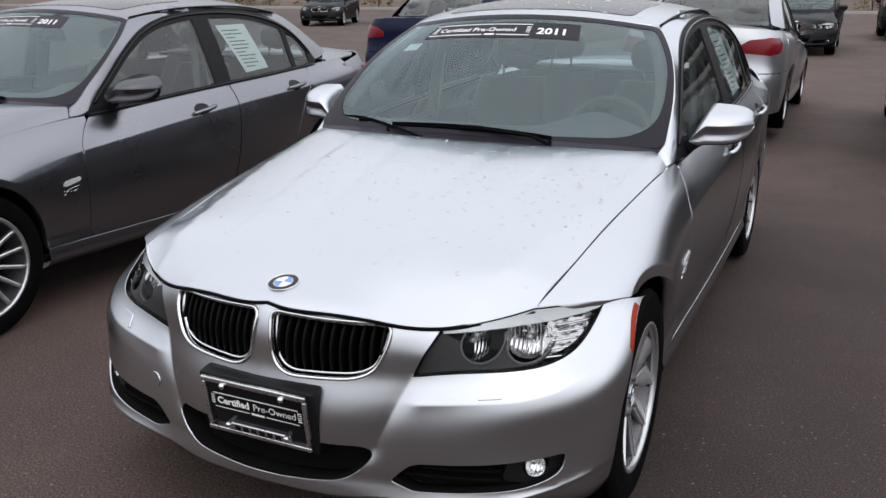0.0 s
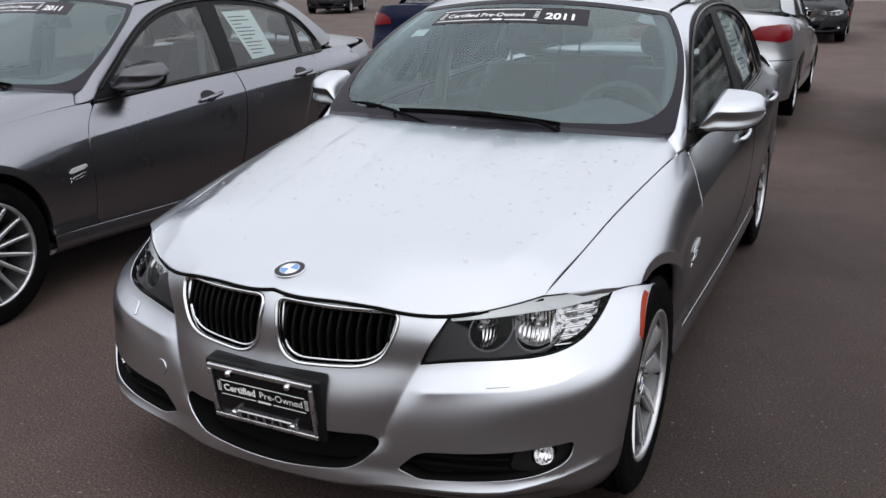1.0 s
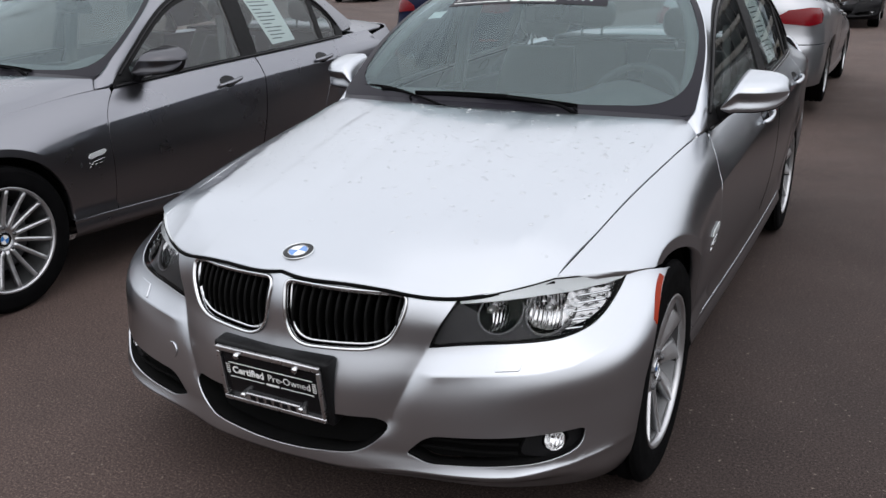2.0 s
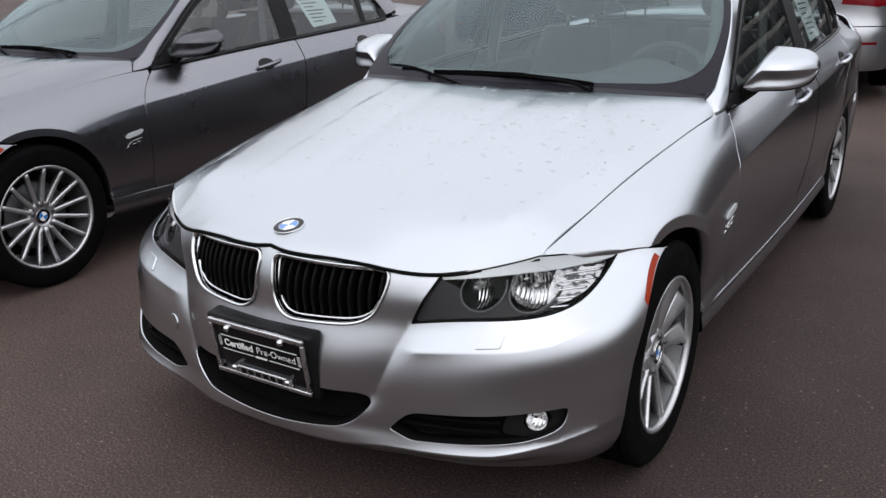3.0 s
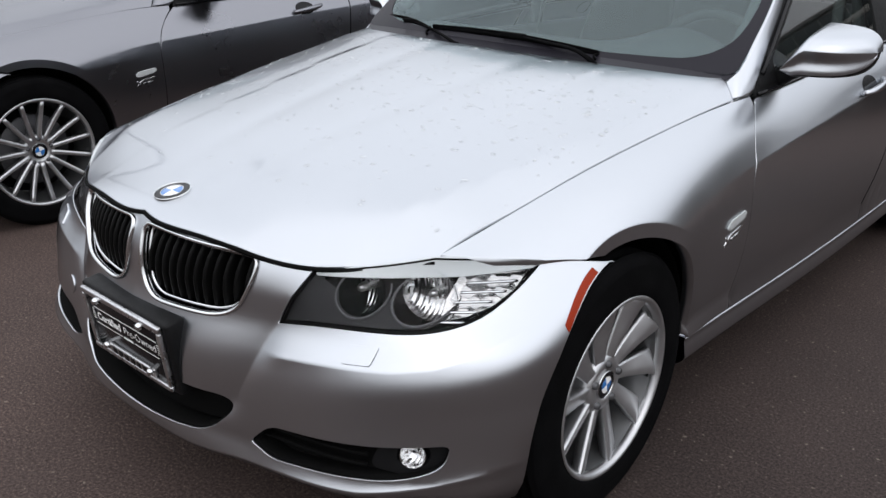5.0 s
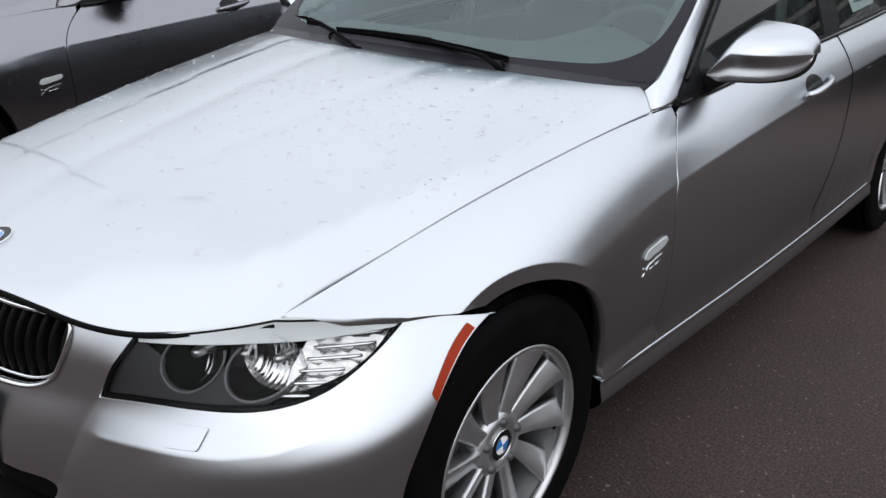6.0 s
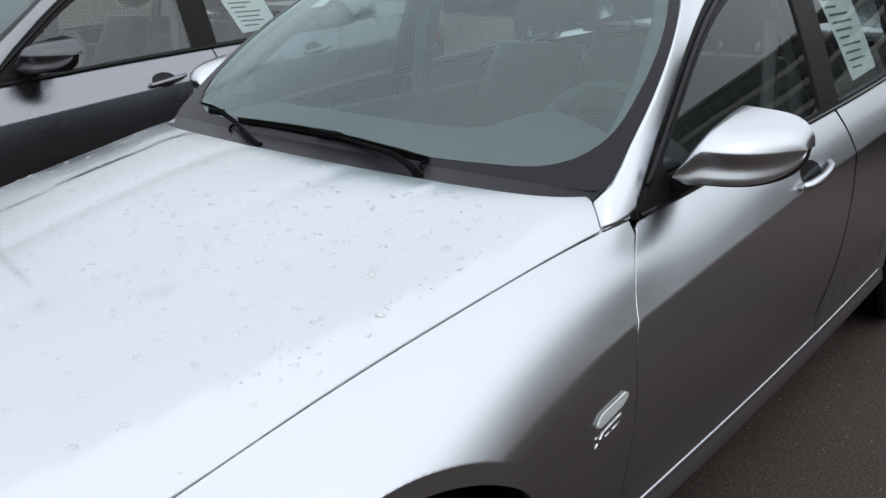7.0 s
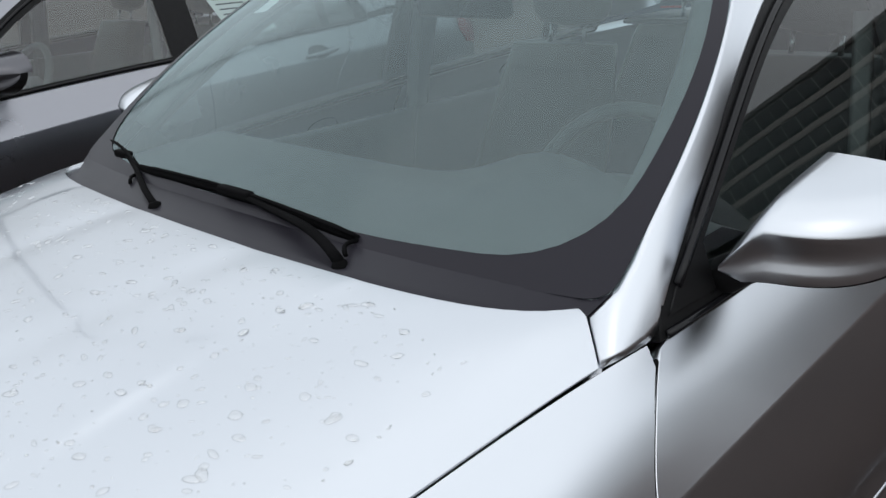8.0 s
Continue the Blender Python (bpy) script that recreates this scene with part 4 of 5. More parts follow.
def handle_cup(y0, y1):
    c = (y0 + y1) / 2 - .012
    z = float(wide_z(c)[0]) + .024
    pts = [(c + .058 * math.cos(a), z + .030 * math.sin(a)) for a in np.linspace(0, math.tau, 24, endpoint=False)]
    return panel(side, on_side(pts), step=.015, flip=True, scale=(1, .15), depth=.004, off=.0018)


def wiper(p0, p1, q0, arm, slim=1.0):
    """Blade from p0 to p1 and the arm that carries it, from its pivot q0."""
    p0, p1 = np.asarray(p0, float), np.asarray(p1, float)
    mid = (p0 + p1) / 2
    beam = tube(fine([p0, mid + (0, 0, .010), p1], 14), np.r_[.005, [.0075 * slim] * 12, .005], 8, 1.25)
    lip = tube(fine([p0 + (0, .005, -.010), mid + (0, .005, -.001), p1 + (0, .005, -.010)], 14), .0035, 6, 1.3)
    spine = tube(fine([p0 + (0, -.004, .006), mid + (0, -.004, .018), p1 + (0, -.004, .006)], 14), .0035, 6)
    end = np.asarray(arm[-1], float)
    clasp = block(end[0] - .045 * slim, end[0] + .045 * slim, end[1] - .010, end[1] + .008, end[2] - .008, end[2] + .007, .004)
    hook = tube(fine([p0 + (0, 0, -.002), p0 + (-.004, -.02, -.004), p0 + (.012, -.034, -.012)], 6), .0035, 6)
    blade_part = joined(beam, lip, spine, clasp, hook)
    lever = tube(fine(arm, 16), np.linspace(.010, .006, 16) * slim, 8, .6)
    foot = moved(turned([(.0, .012), (.010, .010), (.014, .0)], 12, 2), Matrix.Translation(q0))
    return joined(blade_part, lever, foot)


def scuttle_mesh():
    rows = []
    for a in np.linspace(-1, 1, 41):
        x = .655 * a
        y0 = .530 + .33 * abs(x) ** 3
        p = bonnet(np.array([x]), np.array([y0]))[0] - (0, 0, .016)
        e = screen(np.array([a * .995]), np.array([.03]))[0]
        m = p * .45 + e * .55
        rows.append([p - (0, .02, .05), p, m - (0, 0, .012), e + (0, -.006, -.006), e + (0, .006, -.003), e + (0, .03, -.03)])
    return grid(np.array(rows)[:, ::-1])


def banner_map(data, a0, width, b0, high, off=.0022):
    v = np.asarray(data[0])
    a, b = a0 + v[:, 0] * width, b0 + v[:, 1] * high
    p = screen(a, b)
    return p + normals_of(screen, np.stack([a, b], -1)) * off, data[1], None


def strip(x0, x1, y0, y1, nx=16):
    return grid([[(x, y, 0) for x in np.linspace(x0, x1, nx)] for y in (y0, y1)])


def seat_parts(cx, y, w=.26):
    back = []
    for t in np.linspace(0, 1, 9):
        yy, z = y + .40 + .20 * t, .50 + .52 * t
        ww = w * (.92 - .22 * t ** 2)
        th = .085 * (1 - .3 * t)
        back.append([(cx + ww * math.copysign(abs(math.cos(a)) ** .5, math.cos(a)), yy + th * math.copysign(abs(math.sin(a)) ** .7, math.sin(a)), z) for a in np.linspace(0, math.tau, 20, endpoint=False)])
    cushion = block(cx - w, cx + w, y - .10, y + .42, .34, .50, .05)
    head = []
    for t in np.linspace(-1, 1, 9):
        q = max(.02, (1 - abs(t) ** 3) ** .4)
        head.append([(cx + .135 * q * math.copysign(abs(math.cos(a)) ** .6, math.cos(a)), y + .64 + .055 * q * math.sin(a), 1.145 + .085 * t) for a in np.linspace(0, math.tau, 18, endpoint=False)])
    posts = joined(*[tube([(cx + s * .06, y + .61, 1.0), (cx + s * .06, y + .63, 1.10)], .007) for s in (-1, 1)])
    return cushion, capped(back), capped(head), posts


def dash_mesh():
    rows = []
    for x in np.linspace(-.66, .66, 29):
        k = abs(x) / .66
        hump = .075 * math.exp(-((x - .36) / .17) ** 2)
        rows.append([(x, .60 + .10 * k ** 3, .87), (x, .72 + .07 * k, .905), (x, .90, .915 + hump * .5), (x, 1.04, .915 + hump), (x, 1.12, .885 + hump * .8), (x, 1.14, .80), (x, 1.10, .62), (x, 1.0, .45)])
    return grid(np.array(rows)[:, ::-1])


def wheel_rim_mesh():
    c, tilt = np.array((.345, 1.23, .850)), radians(62)
    ax, bx = np.array((1, 0, 0)), np.array((0, math.cos(tilt), math.sin(tilt)))
    path = [c + .185 * (math.cos(t) * ax + math.sin(t) * bx) for t in np.linspace(0, math.tau, 40, endpoint=False)]
    nrm = np.cross(ax, bx)
    rows = []
    for p in path:
        o = unit(p - c)
        rows.append([p + .015 * (math.cos(a) * o + math.sin(a) * nrm) for a in np.linspace(0, math.tau, 10, endpoint=False)])
    return grid(rows, closed_u=True, closed_v=True)


def steering_hub_mesh():
    hub = moved(turned([(.0, .03), (.05, .028), (.075, .012), (.08, -.02)], 24, 2), pose(.345, 1.225, .850, 28, 0, 0))
    arms = [tube([(.345, 1.225, .850), (.345 + .18 * math.cos(a), 1.23 + .18 * math.sin(a) * .47, .850 + .18 * math.sin(a) * .88)], .018, 8, .5) for a in (0.1, math.pi - .1, -math.pi / 2)]
    return joined(hub, *arms)


def side_window(y0, y1, lo=.012, hi=-.030):
    ys = np.linspace(y0, y1, 24)
    wt = np.interp(ys, WINDOW_TOP[:, 0], WINDOW_TOP[:, 1])
    low = [(y, float(edge_z(y)[0]) + lo) for y in ys]
    top = [(y, max(w + hi, float(edge_z(y)[0]) + lo + .004)) for y, w in zip(ys, wt)]
    return low + top[::-1]


def frame_band():
    ys = WINDOW_TOP
    low = [(y, float(edge_z(y)[0]) - .004) for y in np.linspace(.748, 2.73, 40)]
    top = [(y, z + .014) for y, z in ys[::-1]]
    return low + top[:-1]


def build_car(label, colour, rims, fore, full=True, plate=False):
    """One saloon: an empty at the ground under its front axle, with all its parts."""
    car = tagged(new("car"), label, "car")
    body = lambda name, key, make, mat=colour, lab="", up=car: part(name, key, make, mat, up, lab)
    # skin
    def bonnet_mesh():
        edge = [(float(edge_x(y)[0]) - .003, y) for y in np.linspace(-.383, .645, 40)]
        front = [tuple(p) for p in fine([(0, -.623), (.034, -.629), (.18, -.615), (.33, -.577), (.43, -.528), (.52, -.467), (.618, -.385)], 40)]
        back = [tuple(p) for p in fine([(.664, .691), (.632, .645), (.575, .605), (.50, .582), (.38, .566), (.2, .556), (0, .553)], 30)]
        half = front[1:] + edge[1:] + back[:-1]
        line = [(0, front[0][1])] + half + [(0, back[-1][1])] + [(-x, y) for x, y in reversed(half)]
        return panel(bonnet, line, step=.022, depth=.022, lip=.004)
    body("bonnet", "bonnet", bonnet_mesh)
    # black strip added under the bonnet's front edge to darken the gap like shade
    def front_gap():
        line = np.array(fine([(0, -.623), (.034, -.629), (.18, -.615), (.33, -.577), (.43, -.528), (.52, -.467), (.618, -.385)], 40))
        p = bonnet(line[:, 0], line[:, 1]) + (0, -.0045, -.006)
        p[:, 2] -= .002 * smooth(.40, .50, line[:, 0])
        return tube(np.concatenate([(p * (-1, 1, 1))[:0:-1], p]), .0045, 6)
    body("bonnet_gap_shade", "fgap", front_gap, LINER, "black strip standing in for shade in the bonnet's front gap")
    body("front_bumper", "bumper", bumper_mesh)
    for sgn in (1, -1):
        sk, fl = ("L", lambda d: d) if sgn > 0 else ("R", mirrored)
        body("fender", "fender" + sk, lambda: fl(fender_mesh()))
        fd = body("front_door", "fdoor" + sk, lambda: fl(front_door_mesh()))
        rd = body("rear_door", "rdoor" + sk, lambda: fl(rear_door_mesh()))
        body("quarter_panel", "quarter" + sk, lambda: fl(quarter_mesh()))
        body("sill", "sill" + sk, lambda: fl(sill_mesh()))
        body("roof_pillar", "pillar" + sk, lambda: fl(pillar_mesh()))
        for door, y0, y1, nm in ((fd, 1.385, 1.572, "hf"), (rd, 2.27, 2.455, "hr")):
            body("door_handle", nm + sk, lambda: fl(handle_mesh(y0, y1)), colour, "", door)
            body("handle_recess", nm + "c" + sk, lambda: fl(handle_cup(y0, y1)), GLOSS, "", door)
        holes = [side_window(.865, 1.665), side_window(1.80, 2.44), side_window(2.485, 2.655)]
        wf = body("window_surround", "wframe" + sk, lambda: fl(panel(house, frame_band(), holes, step=.04, depth=.03, off=.001)), PLASTIC, "satin black window surround")
        for k, h in enumerate(holes):
            g = body("side_window", "win%d%s" % (k, sk), lambda: fl(panel(house, h, step=.06, depth=0, off=-.004)), DARKGLASS, "tinted side window", wf)
            g.visible_shadow = False
        body("belt_seal", "belt" + sk, lambda: fl(tube(house(np.linspace(.76, 2.72, 40), edge_z(np.linspace(.76, 2.72, 40)) + .002) + (.004, 0, 0), .006, 6)), GLOSS, "", wf)
        body("frame_seal", "fseal" + sk, lambda: fl(tube(house(WINDOW_TOP[2:-2, 0], WINDOW_TOP[2:-2, 1] - .004) + (.004, 0, .0), .007, 6)), GLOSS, "", wf)
        body("roof_strip", "rstrip" + sk, lambda: fl(tube(roof(*fine([(.529, 1.285), (.545, 1.6), (.549, 2.0), (.538, 2.4), (.53, 2.58)], 30).T) + (.003, 0, -.001), .0055, 6, .5)), PLASTIC, "black roof moulding")
        body("mirror_triangle", "mtri" + sk, lambda: fl(panel(house, [(.775, .892), (.875, .895), (.872, .985)], step=.02, depth=.01, off=.004)), PLASTIC)
        # the grey car's mirrors take the darker, shaded copy of its paint
        add_mirror(car, sgn, SHADED_GREY if colour is GREY else colour)
        def gap_line(pts):
            q = np.array(on_side(pts))
            return side(q[:, 0], q[:, 1]) - (.0042, 0, 0)
        # black strips added inside the door and bonnet gaps stand in for their shade
        body("door_gap_shade", "gap_dark1" + sk, lambda: fl(tube(gap_line(bevelled_line(DOOR_FRONT, 40)[1:]), .0036, 6)), LINER)
        body("door_gap_shade", "gap_dark2" + sk, lambda: fl(tube(gap_line(nudged(bevelled_line(DOOR_MID, 30), .004)), .0055, 6)), LINER)
        body("bonnet_gap_shade", "gap_dark3" + sk, lambda: fl(tube(side(np.linspace(-.37, .65, 40), np.full(40, .0)) + (-.002, 0, -.012), .006, 6)), LINER)
        for y in (0.0, AXLE):
            li = body("wheel_arch", "liner" + sk, lambda: fl(arch_liner_mesh()), LINER, "black wheel arch lining")
            li.location.y = y if y else ARCH_Y
        ind = body("side_indicator", "sind" + sk, lambda: fl(panel(side, on_side(rounded([(.471, .587), (.486, .581), (.560, .593), (.579, .605), (.571, .614), (.486, .604)], .006, 5)), step=.01, flip=True, scale=(1, .15), depth=.004, off=.005)), BROW if fore else CHROME, "clear side indicator")
        body("side_badge", "sbadge" + sk, lambda: fl(joined(*[panel(side, on_side(q), step=.01, flip=True, scale=(1, .15), depth=.003, off=.003) for q in ([(.472, .537), (.479, .537), (.507, .564), (.500, .564)], [(.475, .562), (.481, .563), (.498, .540), (.492, .539)], [(.506, .558), (.565, .570), (.565, .576), (.506, .565)], [(.510, .547), (.528, .550), (.528, .555), (.510, .552)], [(.534, .550), (.555, .555), (.555, .560), (.534, .555)])])), CHROME, "chrome fender badge", ind)
        headlamp(car, sgn)
        body("side_marker", "marker" + sk, lambda: fl(panel(nose, on_cheek(arc(ARCH_Y, .318, .3545, 113.5, 137, 12) + arc(ARCH_Y, .318, .3672, 135.8, 114.2, 12)), step=.010, scale=(.2, 1), depth=.003, off=.002)), ORANGE, "orange side reflector")
        kid = body("kidney_grille", "kring" + sk, lambda: fl(ring_on(nose, on_nose(shrunk(KIDNEY[::-1], .004)), [(-.006, .001), (-.004, .006), (.0, .008), (.0035, .005), (.0045, -.004), (.0045, -.02), (-.005, -.012)])), CHROME, "chrome-framed grille with black vertical slats")
        body("inner_ring", "kring2" + sk, lambda: fl(ring_on(inset(nose, .014), on_nose(shrunk(KIDNEY[::-1], .0135)), [(-.0035, .0), (-.002, .0035), (.001, .004), (.003, .001), (.003, -.012), (-.003, -.012)])), CHROME, "", kid)
        body("grille_back", "kback" + sk, lambda: fl(panel(inset(nose, .075), on_nose(KIDNEY), step=.05, scale=(.2, 1), depth=0)), LINER, "", kid)
        if "slats" + sk not in SLATS:
            SLATS["slats" + sk] = kidney_slats(sgn)
        for k, d in enumerate(SLATS["slats" + sk]):
            body("grille_slat", "slat%d%s" % (k, sk), lambda: d, SLAT, "", kid)
        body("intake_wall", "fogw" + sk, lambda: fl(panel(inset(nose, .008), on_nose(shrunk(FOGHOLE[::-1], -.004)), [on_nose(shrunk(FOGHOLE[::-1], .0025))], step=.02, scale=(.2, 1), depth=.055, lip=.001)), LINER)
        fog = body("fog_intake", "fogb" + sk, lambda: fl(panel(inset(nose, .05), on_nose(FOGHOLE), step=.03, scale=(.2, 1), depth=0)), LINER, "black side intake with fog lamp")
        for k, z in enumerate((.300, .322)):
            body("intake_bar", "fogbar%d%s" % (k, sk), lambda: fl(tube(nose(np.array([on_nose([(x, z + .03 * (x - .36))])[0][0] for x in np.linspace(.365 + .03 * k, .60, 10)]), z + .03 * (np.linspace(.365, .60, 10) - .36)) + (0, .022, 0), .005, 6, .8)), LINER, "", fog)
        part("fog_lamp", "fogl" + sk, lambda: fl(moved(turned([(.0, .03), (.02, .026), (.034, .008), (.0365, -.002), (.038, .0), (.039, .03)], 28, 1), Matrix.Translation((.671, -.500, .334)) @ Matrix.Rotation(radians(34), 4, "Z") @ Matrix.Rotation(radians(-8), 4, "X") @ Matrix.Scale(.68, 4))), FACET, fog, "round chrome fog lamp")
        part("fog_lens", "fogg" + sk, lambda: fl(moved(turned([(.0, -.016), (.02, -.013), (.034, -.005), (.038, .0)], 28, 1), Matrix.Translation((.671, -.500, .334)) @ Matrix.Rotation(radians(34), 4, "Z") @ Matrix.Rotation(radians(-8), 4, "X") @ Matrix.Scale(.68, 4))), LENS, fog)
        part("fog_surround", "fogs" + sk, lambda: fl(panel(inset(nose, .028), on_nose(rounded([(.60, .302), (.615, .352), (.733, .362), (.716, .318), (.668, .292)], .02)), [on_nose([(.671 + .027 * math.cos(a), .334 + .029 * math.sin(a)) for a in np.linspace(0, math.tau, 24, endpoint=False)])], step=.02, scale=(.2, 1), depth=.03)), PLASTIC, fog)
        body("washer_cover", "wash" + sk, lambda: fl(panel(nose, on_nose(rounded([(.545, .540), (.595, .543), (.594, .513), (.541, .508)], .004)), step=.012, scale=(.2, 1), depth=.006, off=.0045, lip=.0025)), colour)
        tl = body("tail_lamp", "tlamp" + sk, lambda: fl(panel(tail, [(1.15, .80), (1.2, .86), (1.55, .915), (2.4, .935), (3.15, .93), (3.22, .87), (3.05, .80), (2.3, .775)], step=.03, flip=True, scale=(.25, 1), depth=.01, off=.008)), RED, "red wraparound tail lamp")
        body("exhaust", "exh" + sk, lambda: fl(moved(turned([(.030, -.1), (.033, .0), (.036, .002), (.034, -.1)], 20, 1), Matrix.Translation((.44, 3.72, .235)))), CHROME)
    body("intake_wall", "intw", lambda: panel(inset(nose, .008), on_nose(shrunk(INTAKE[::-1], -.004)), [on_nose(shrunk(INTAKE[::-1], .0025))], step=.02, scale=(.2, 1), depth=.07, lip=.001), LINER)
    ring = [(-.405 + .0215 * math.cos(a), .398 + .0225 * math.sin(a)) for a in np.linspace(0, math.tau, 28, endpoint=False)]
    body("tow_hook_cover", "tow", lambda: panel(nose, on_nose(ring), step=.01, scale=(.2, 1), depth=.004, off=.0035, lip=.002), colour)
    body("intake_back", "intb", lambda: panel(inset(nose, .06), on_nose(INTAKE), step=.05, scale=(.2, 1), depth=0), LINER, "black lower intake")
    body("roof", "roof", lambda: panel(roof, [(x, 1.197 + .075 * (x / .53) ** 2) for x in np.linspace(-.528, .528, 30)] + [(.545, 1.6), (.549, 2.0), (.537, 2.4), (.53, 2.56)] + [(x, 2.625 - .06 * (x / .53) ** 2) for x in np.linspace(.52, -.52, 20)] + [(-.53, 2.56), (-.537, 2.4), (-.549, 2.0), (-.545, 1.6)], step=.04, depth=.02))
    body("sunroof", "sunroof", lambda: panel(roof, rounded([(-.41, 1.325), (.41, 1.325), (.42, 1.83), (-.42, 1.83)], .05), step=.04, depth=.004, off=.002), GLOSS, "dark glass sunroof panel")
    ws = body("windscreen", "wscreen", lambda: panel(screen, rounded([(-1, .0), (1, .0), (1, 1), (-1, 1)], .05), step=.04, scale=(.62, .75), depth=.006, lip=.001), SCREEN, "curved windscreen")
    ws.visible_shadow = False
    body("dark_band", "frit", lambda: panel(screen, rounded([(-1, .0), (1, .0), (1, 1), (-1, 1)], .05), [rounded([(-.935, .064), (-.5, .040), (0, .037), (.5, .040), (.935, .064), (.968, .5), (.958, .955), (-.958, .955), (-.968, .5)], [.22, .1, .1, .1, .22, .2, .04, .04, .2], 8)], step=.03, scale=(.62, .75), depth=0, off=.0015), FRIT, "black printed border", ws)
    rw = body("rear_window", "rscreen", lambda: panel(rear_screen, rounded([(-1, .0), (1, .0), (1, 1), (-1, 1)], .05), step=.05, flip=True, scale=(.6, .5), depth=.004), DARKGLASS, "curved rear window")
    rw.visible_shadow = False
    body("boot_lid", "boot", lambda: panel(lid, [(s * x, y) for s, row in ((1, LID), (-1, LID[::-1])) for x, y in row], step=.05, depth=.02))
    body("rear_panel", "rpanel", lambda: panel(tail, [(u, .615) for u in np.linspace(-4, 4, 30)] + [(u, 1.022 - .05 * (abs(u) / 4) ** 3) for u in np.linspace(4, -4, 30)], step=.04, flip=True, scale=(.25, 1), depth=.01))
    body("rear_bumper", "rbumper", lambda: panel(tail, [(u, .22) for u in np.linspace(-3.95, 3.95, 30)] + [(u, .605) for u in np.linspace(3.95, -3.95, 30)], step=.04, flip=True, scale=(.25, 1), depth=.03))
    for k, f in enumerate((lambda d: d, mirrored)):
        body("rear_reflector", "rrefl%d" % k, lambda: f(panel(tail, [(1.5, .455), (2.35, .455), (2.35, .475), (1.5, .475)], step=.02, flip=True, scale=(.25, 1), depth=.003, off=.004)), RED)
    # dark inner tub, so that no daylight shows through the joints
    body("underbody", "tub", lambda: joined(block(-.48, .48, -.50, .56, .20, .62, .05), block(-.72, .72, .56, 2.6, .19, .36, .04), block(-.72, .72, 2.5, 3.55, .24, .70, .05)), LINER)
    add_roundel(car, .041, on_surface(bonnet, 0, -.555, spin_by=.0, off=.002), "bonnet_emblem")
    for (y, sgn) in WHEELS:
        add_wheel(car, y, sgn, *rims)
    body("scuttle", "scuttle", scuttle_mesh, FRIT, "black plastic scuttle panel")
    body("dashboard", "dash", dash_mesh, TRIM, "dark grey dashboard")
    st = body("steering_wheel", "swheel", wheel_rim_mesh, TRIM, "dark leather steering wheel")
    body("wheel_hub", "shub", steering_hub_mesh, TRIM, "", st)
    for cx, yy, ww in ((.37, 1.45, .25), (-.37, 1.45, .25), (.36, 2.22, .30), (-.36, 2.22, .30)):
        c, b, h, p = seat_parts(cx, yy, ww)
        k = "seat%.2f%.2f" % (cx, yy)
        s = body("seat", k, lambda: c, SEAT, "grey leather seat")
        body("backrest", k + "b", lambda: b, SEAT, "", s)
        body("headrest", k + "h", lambda: h, SEAT, "", s)
        body("headrest_post", k + "p", lambda: p, CHROME, "", s)
    body("headlining", "headl", lambda: panel(roof, [(-.50, 1.25), (.50, 1.25), (.52, 2.0), (.50, 2.55), (-.50, 2.55), (-.52, 2.0)], step=.1, flip=True, depth=0, off=.03), BEIGE)
    body("parcel_shelf", "shelf", lambda: block(-.60, .60, 2.72, 3.06, 1.0, 1.02, .006), PLASTIC)
    if full:
        body("wiper", "wiper_l", lambda: wiper((.305, .650, .940), (-.336, .660, .950), (.315, .606, .912), [(.315, .606, .920), (.285, .612, .934), (.15, .634, .952), (.0, .650, .960)]), RUBBER, "black windscreen wiper")
        body("wiper", "wiper_r", lambda: wiper((-.35, .664, .940), (-.64, .742, .950), (-.19, .600, .912), [(-.19, .600, .918), (-.24, .612, .930), (-.34, .650, .945), (-.47, .692, .955)], .7), RUBBER, "black windscreen wiper")
        rv = body("rear_view_mirror", "rvm", lambda: moved(block(-.125, .125, -.016, .016, -.033, .033, .014), pose(0, 1.215, 1.215, 12, 0, 0)), PLASTIC)
        body("sensor_box", "sbox", lambda: moved(block(-.055, .055, -.02, .02, -.06, .06, .018), pose(0, 1.185, 1.235, -55, 0, 0)), PLASTIC, "", rv)
        for sgn in (1, -1):
            fl = (lambda d: d) if sgn > 0 else mirrored
            body("door_pillar_trim", "bpt%d" % sgn, lambda: fl(tube(fine([(.70, 1.74, .80), (.675, 1.745, 1.0), (.60, 1.73, 1.22), (.54, 1.70, 1.34)], 10), .045, 8, .6)), BEIGE)
            body("seat_belt", "belt_s%d" % sgn, lambda: fl(tube(fine([(.60, 1.70, 1.16), (.62, 1.68, .95), (.64, 1.66, .70)], 8), .022, 6, .12)), BEIGE)
            body("screen_pillar_trim", "apt%d" % sgn, lambda: fl(tube(A_INNER[3:26] + (-.05, .03, -.015), .028, 8, .6)), TRIM)
            body("door_card", "dcard%d" % sgn, lambda: fl(block(.66, .70, .85, 2.5, .40, .86, .015)), TRIM)
        # sales banner across the top of the windscreen
        bn = body("banner", "banner", lambda: banner_map(strip(-.68, .44, .765, .915, 50), 0, 1, 0, 1, .0012), FRIT, "dark sales banner with white lettering")
        flat = lambda x0, x1, y0, y1, n=20: banner_map(strip(x0, x1, y0, y1, n), 0, 1, 0, 1)
        body("banner_lettering", "banner_t", lambda: banner_map(letters("Certified Pre-Owned", 1.0, "LEFT", .012), -.595, .0685, .823, .052), WHITE, "", bn)
        body("banner_year", "banner_y", lambda: banner_map(letters("2011", 1.0, "LEFT", .03), .145, .108, .806, .080), WHITE, "", bn)
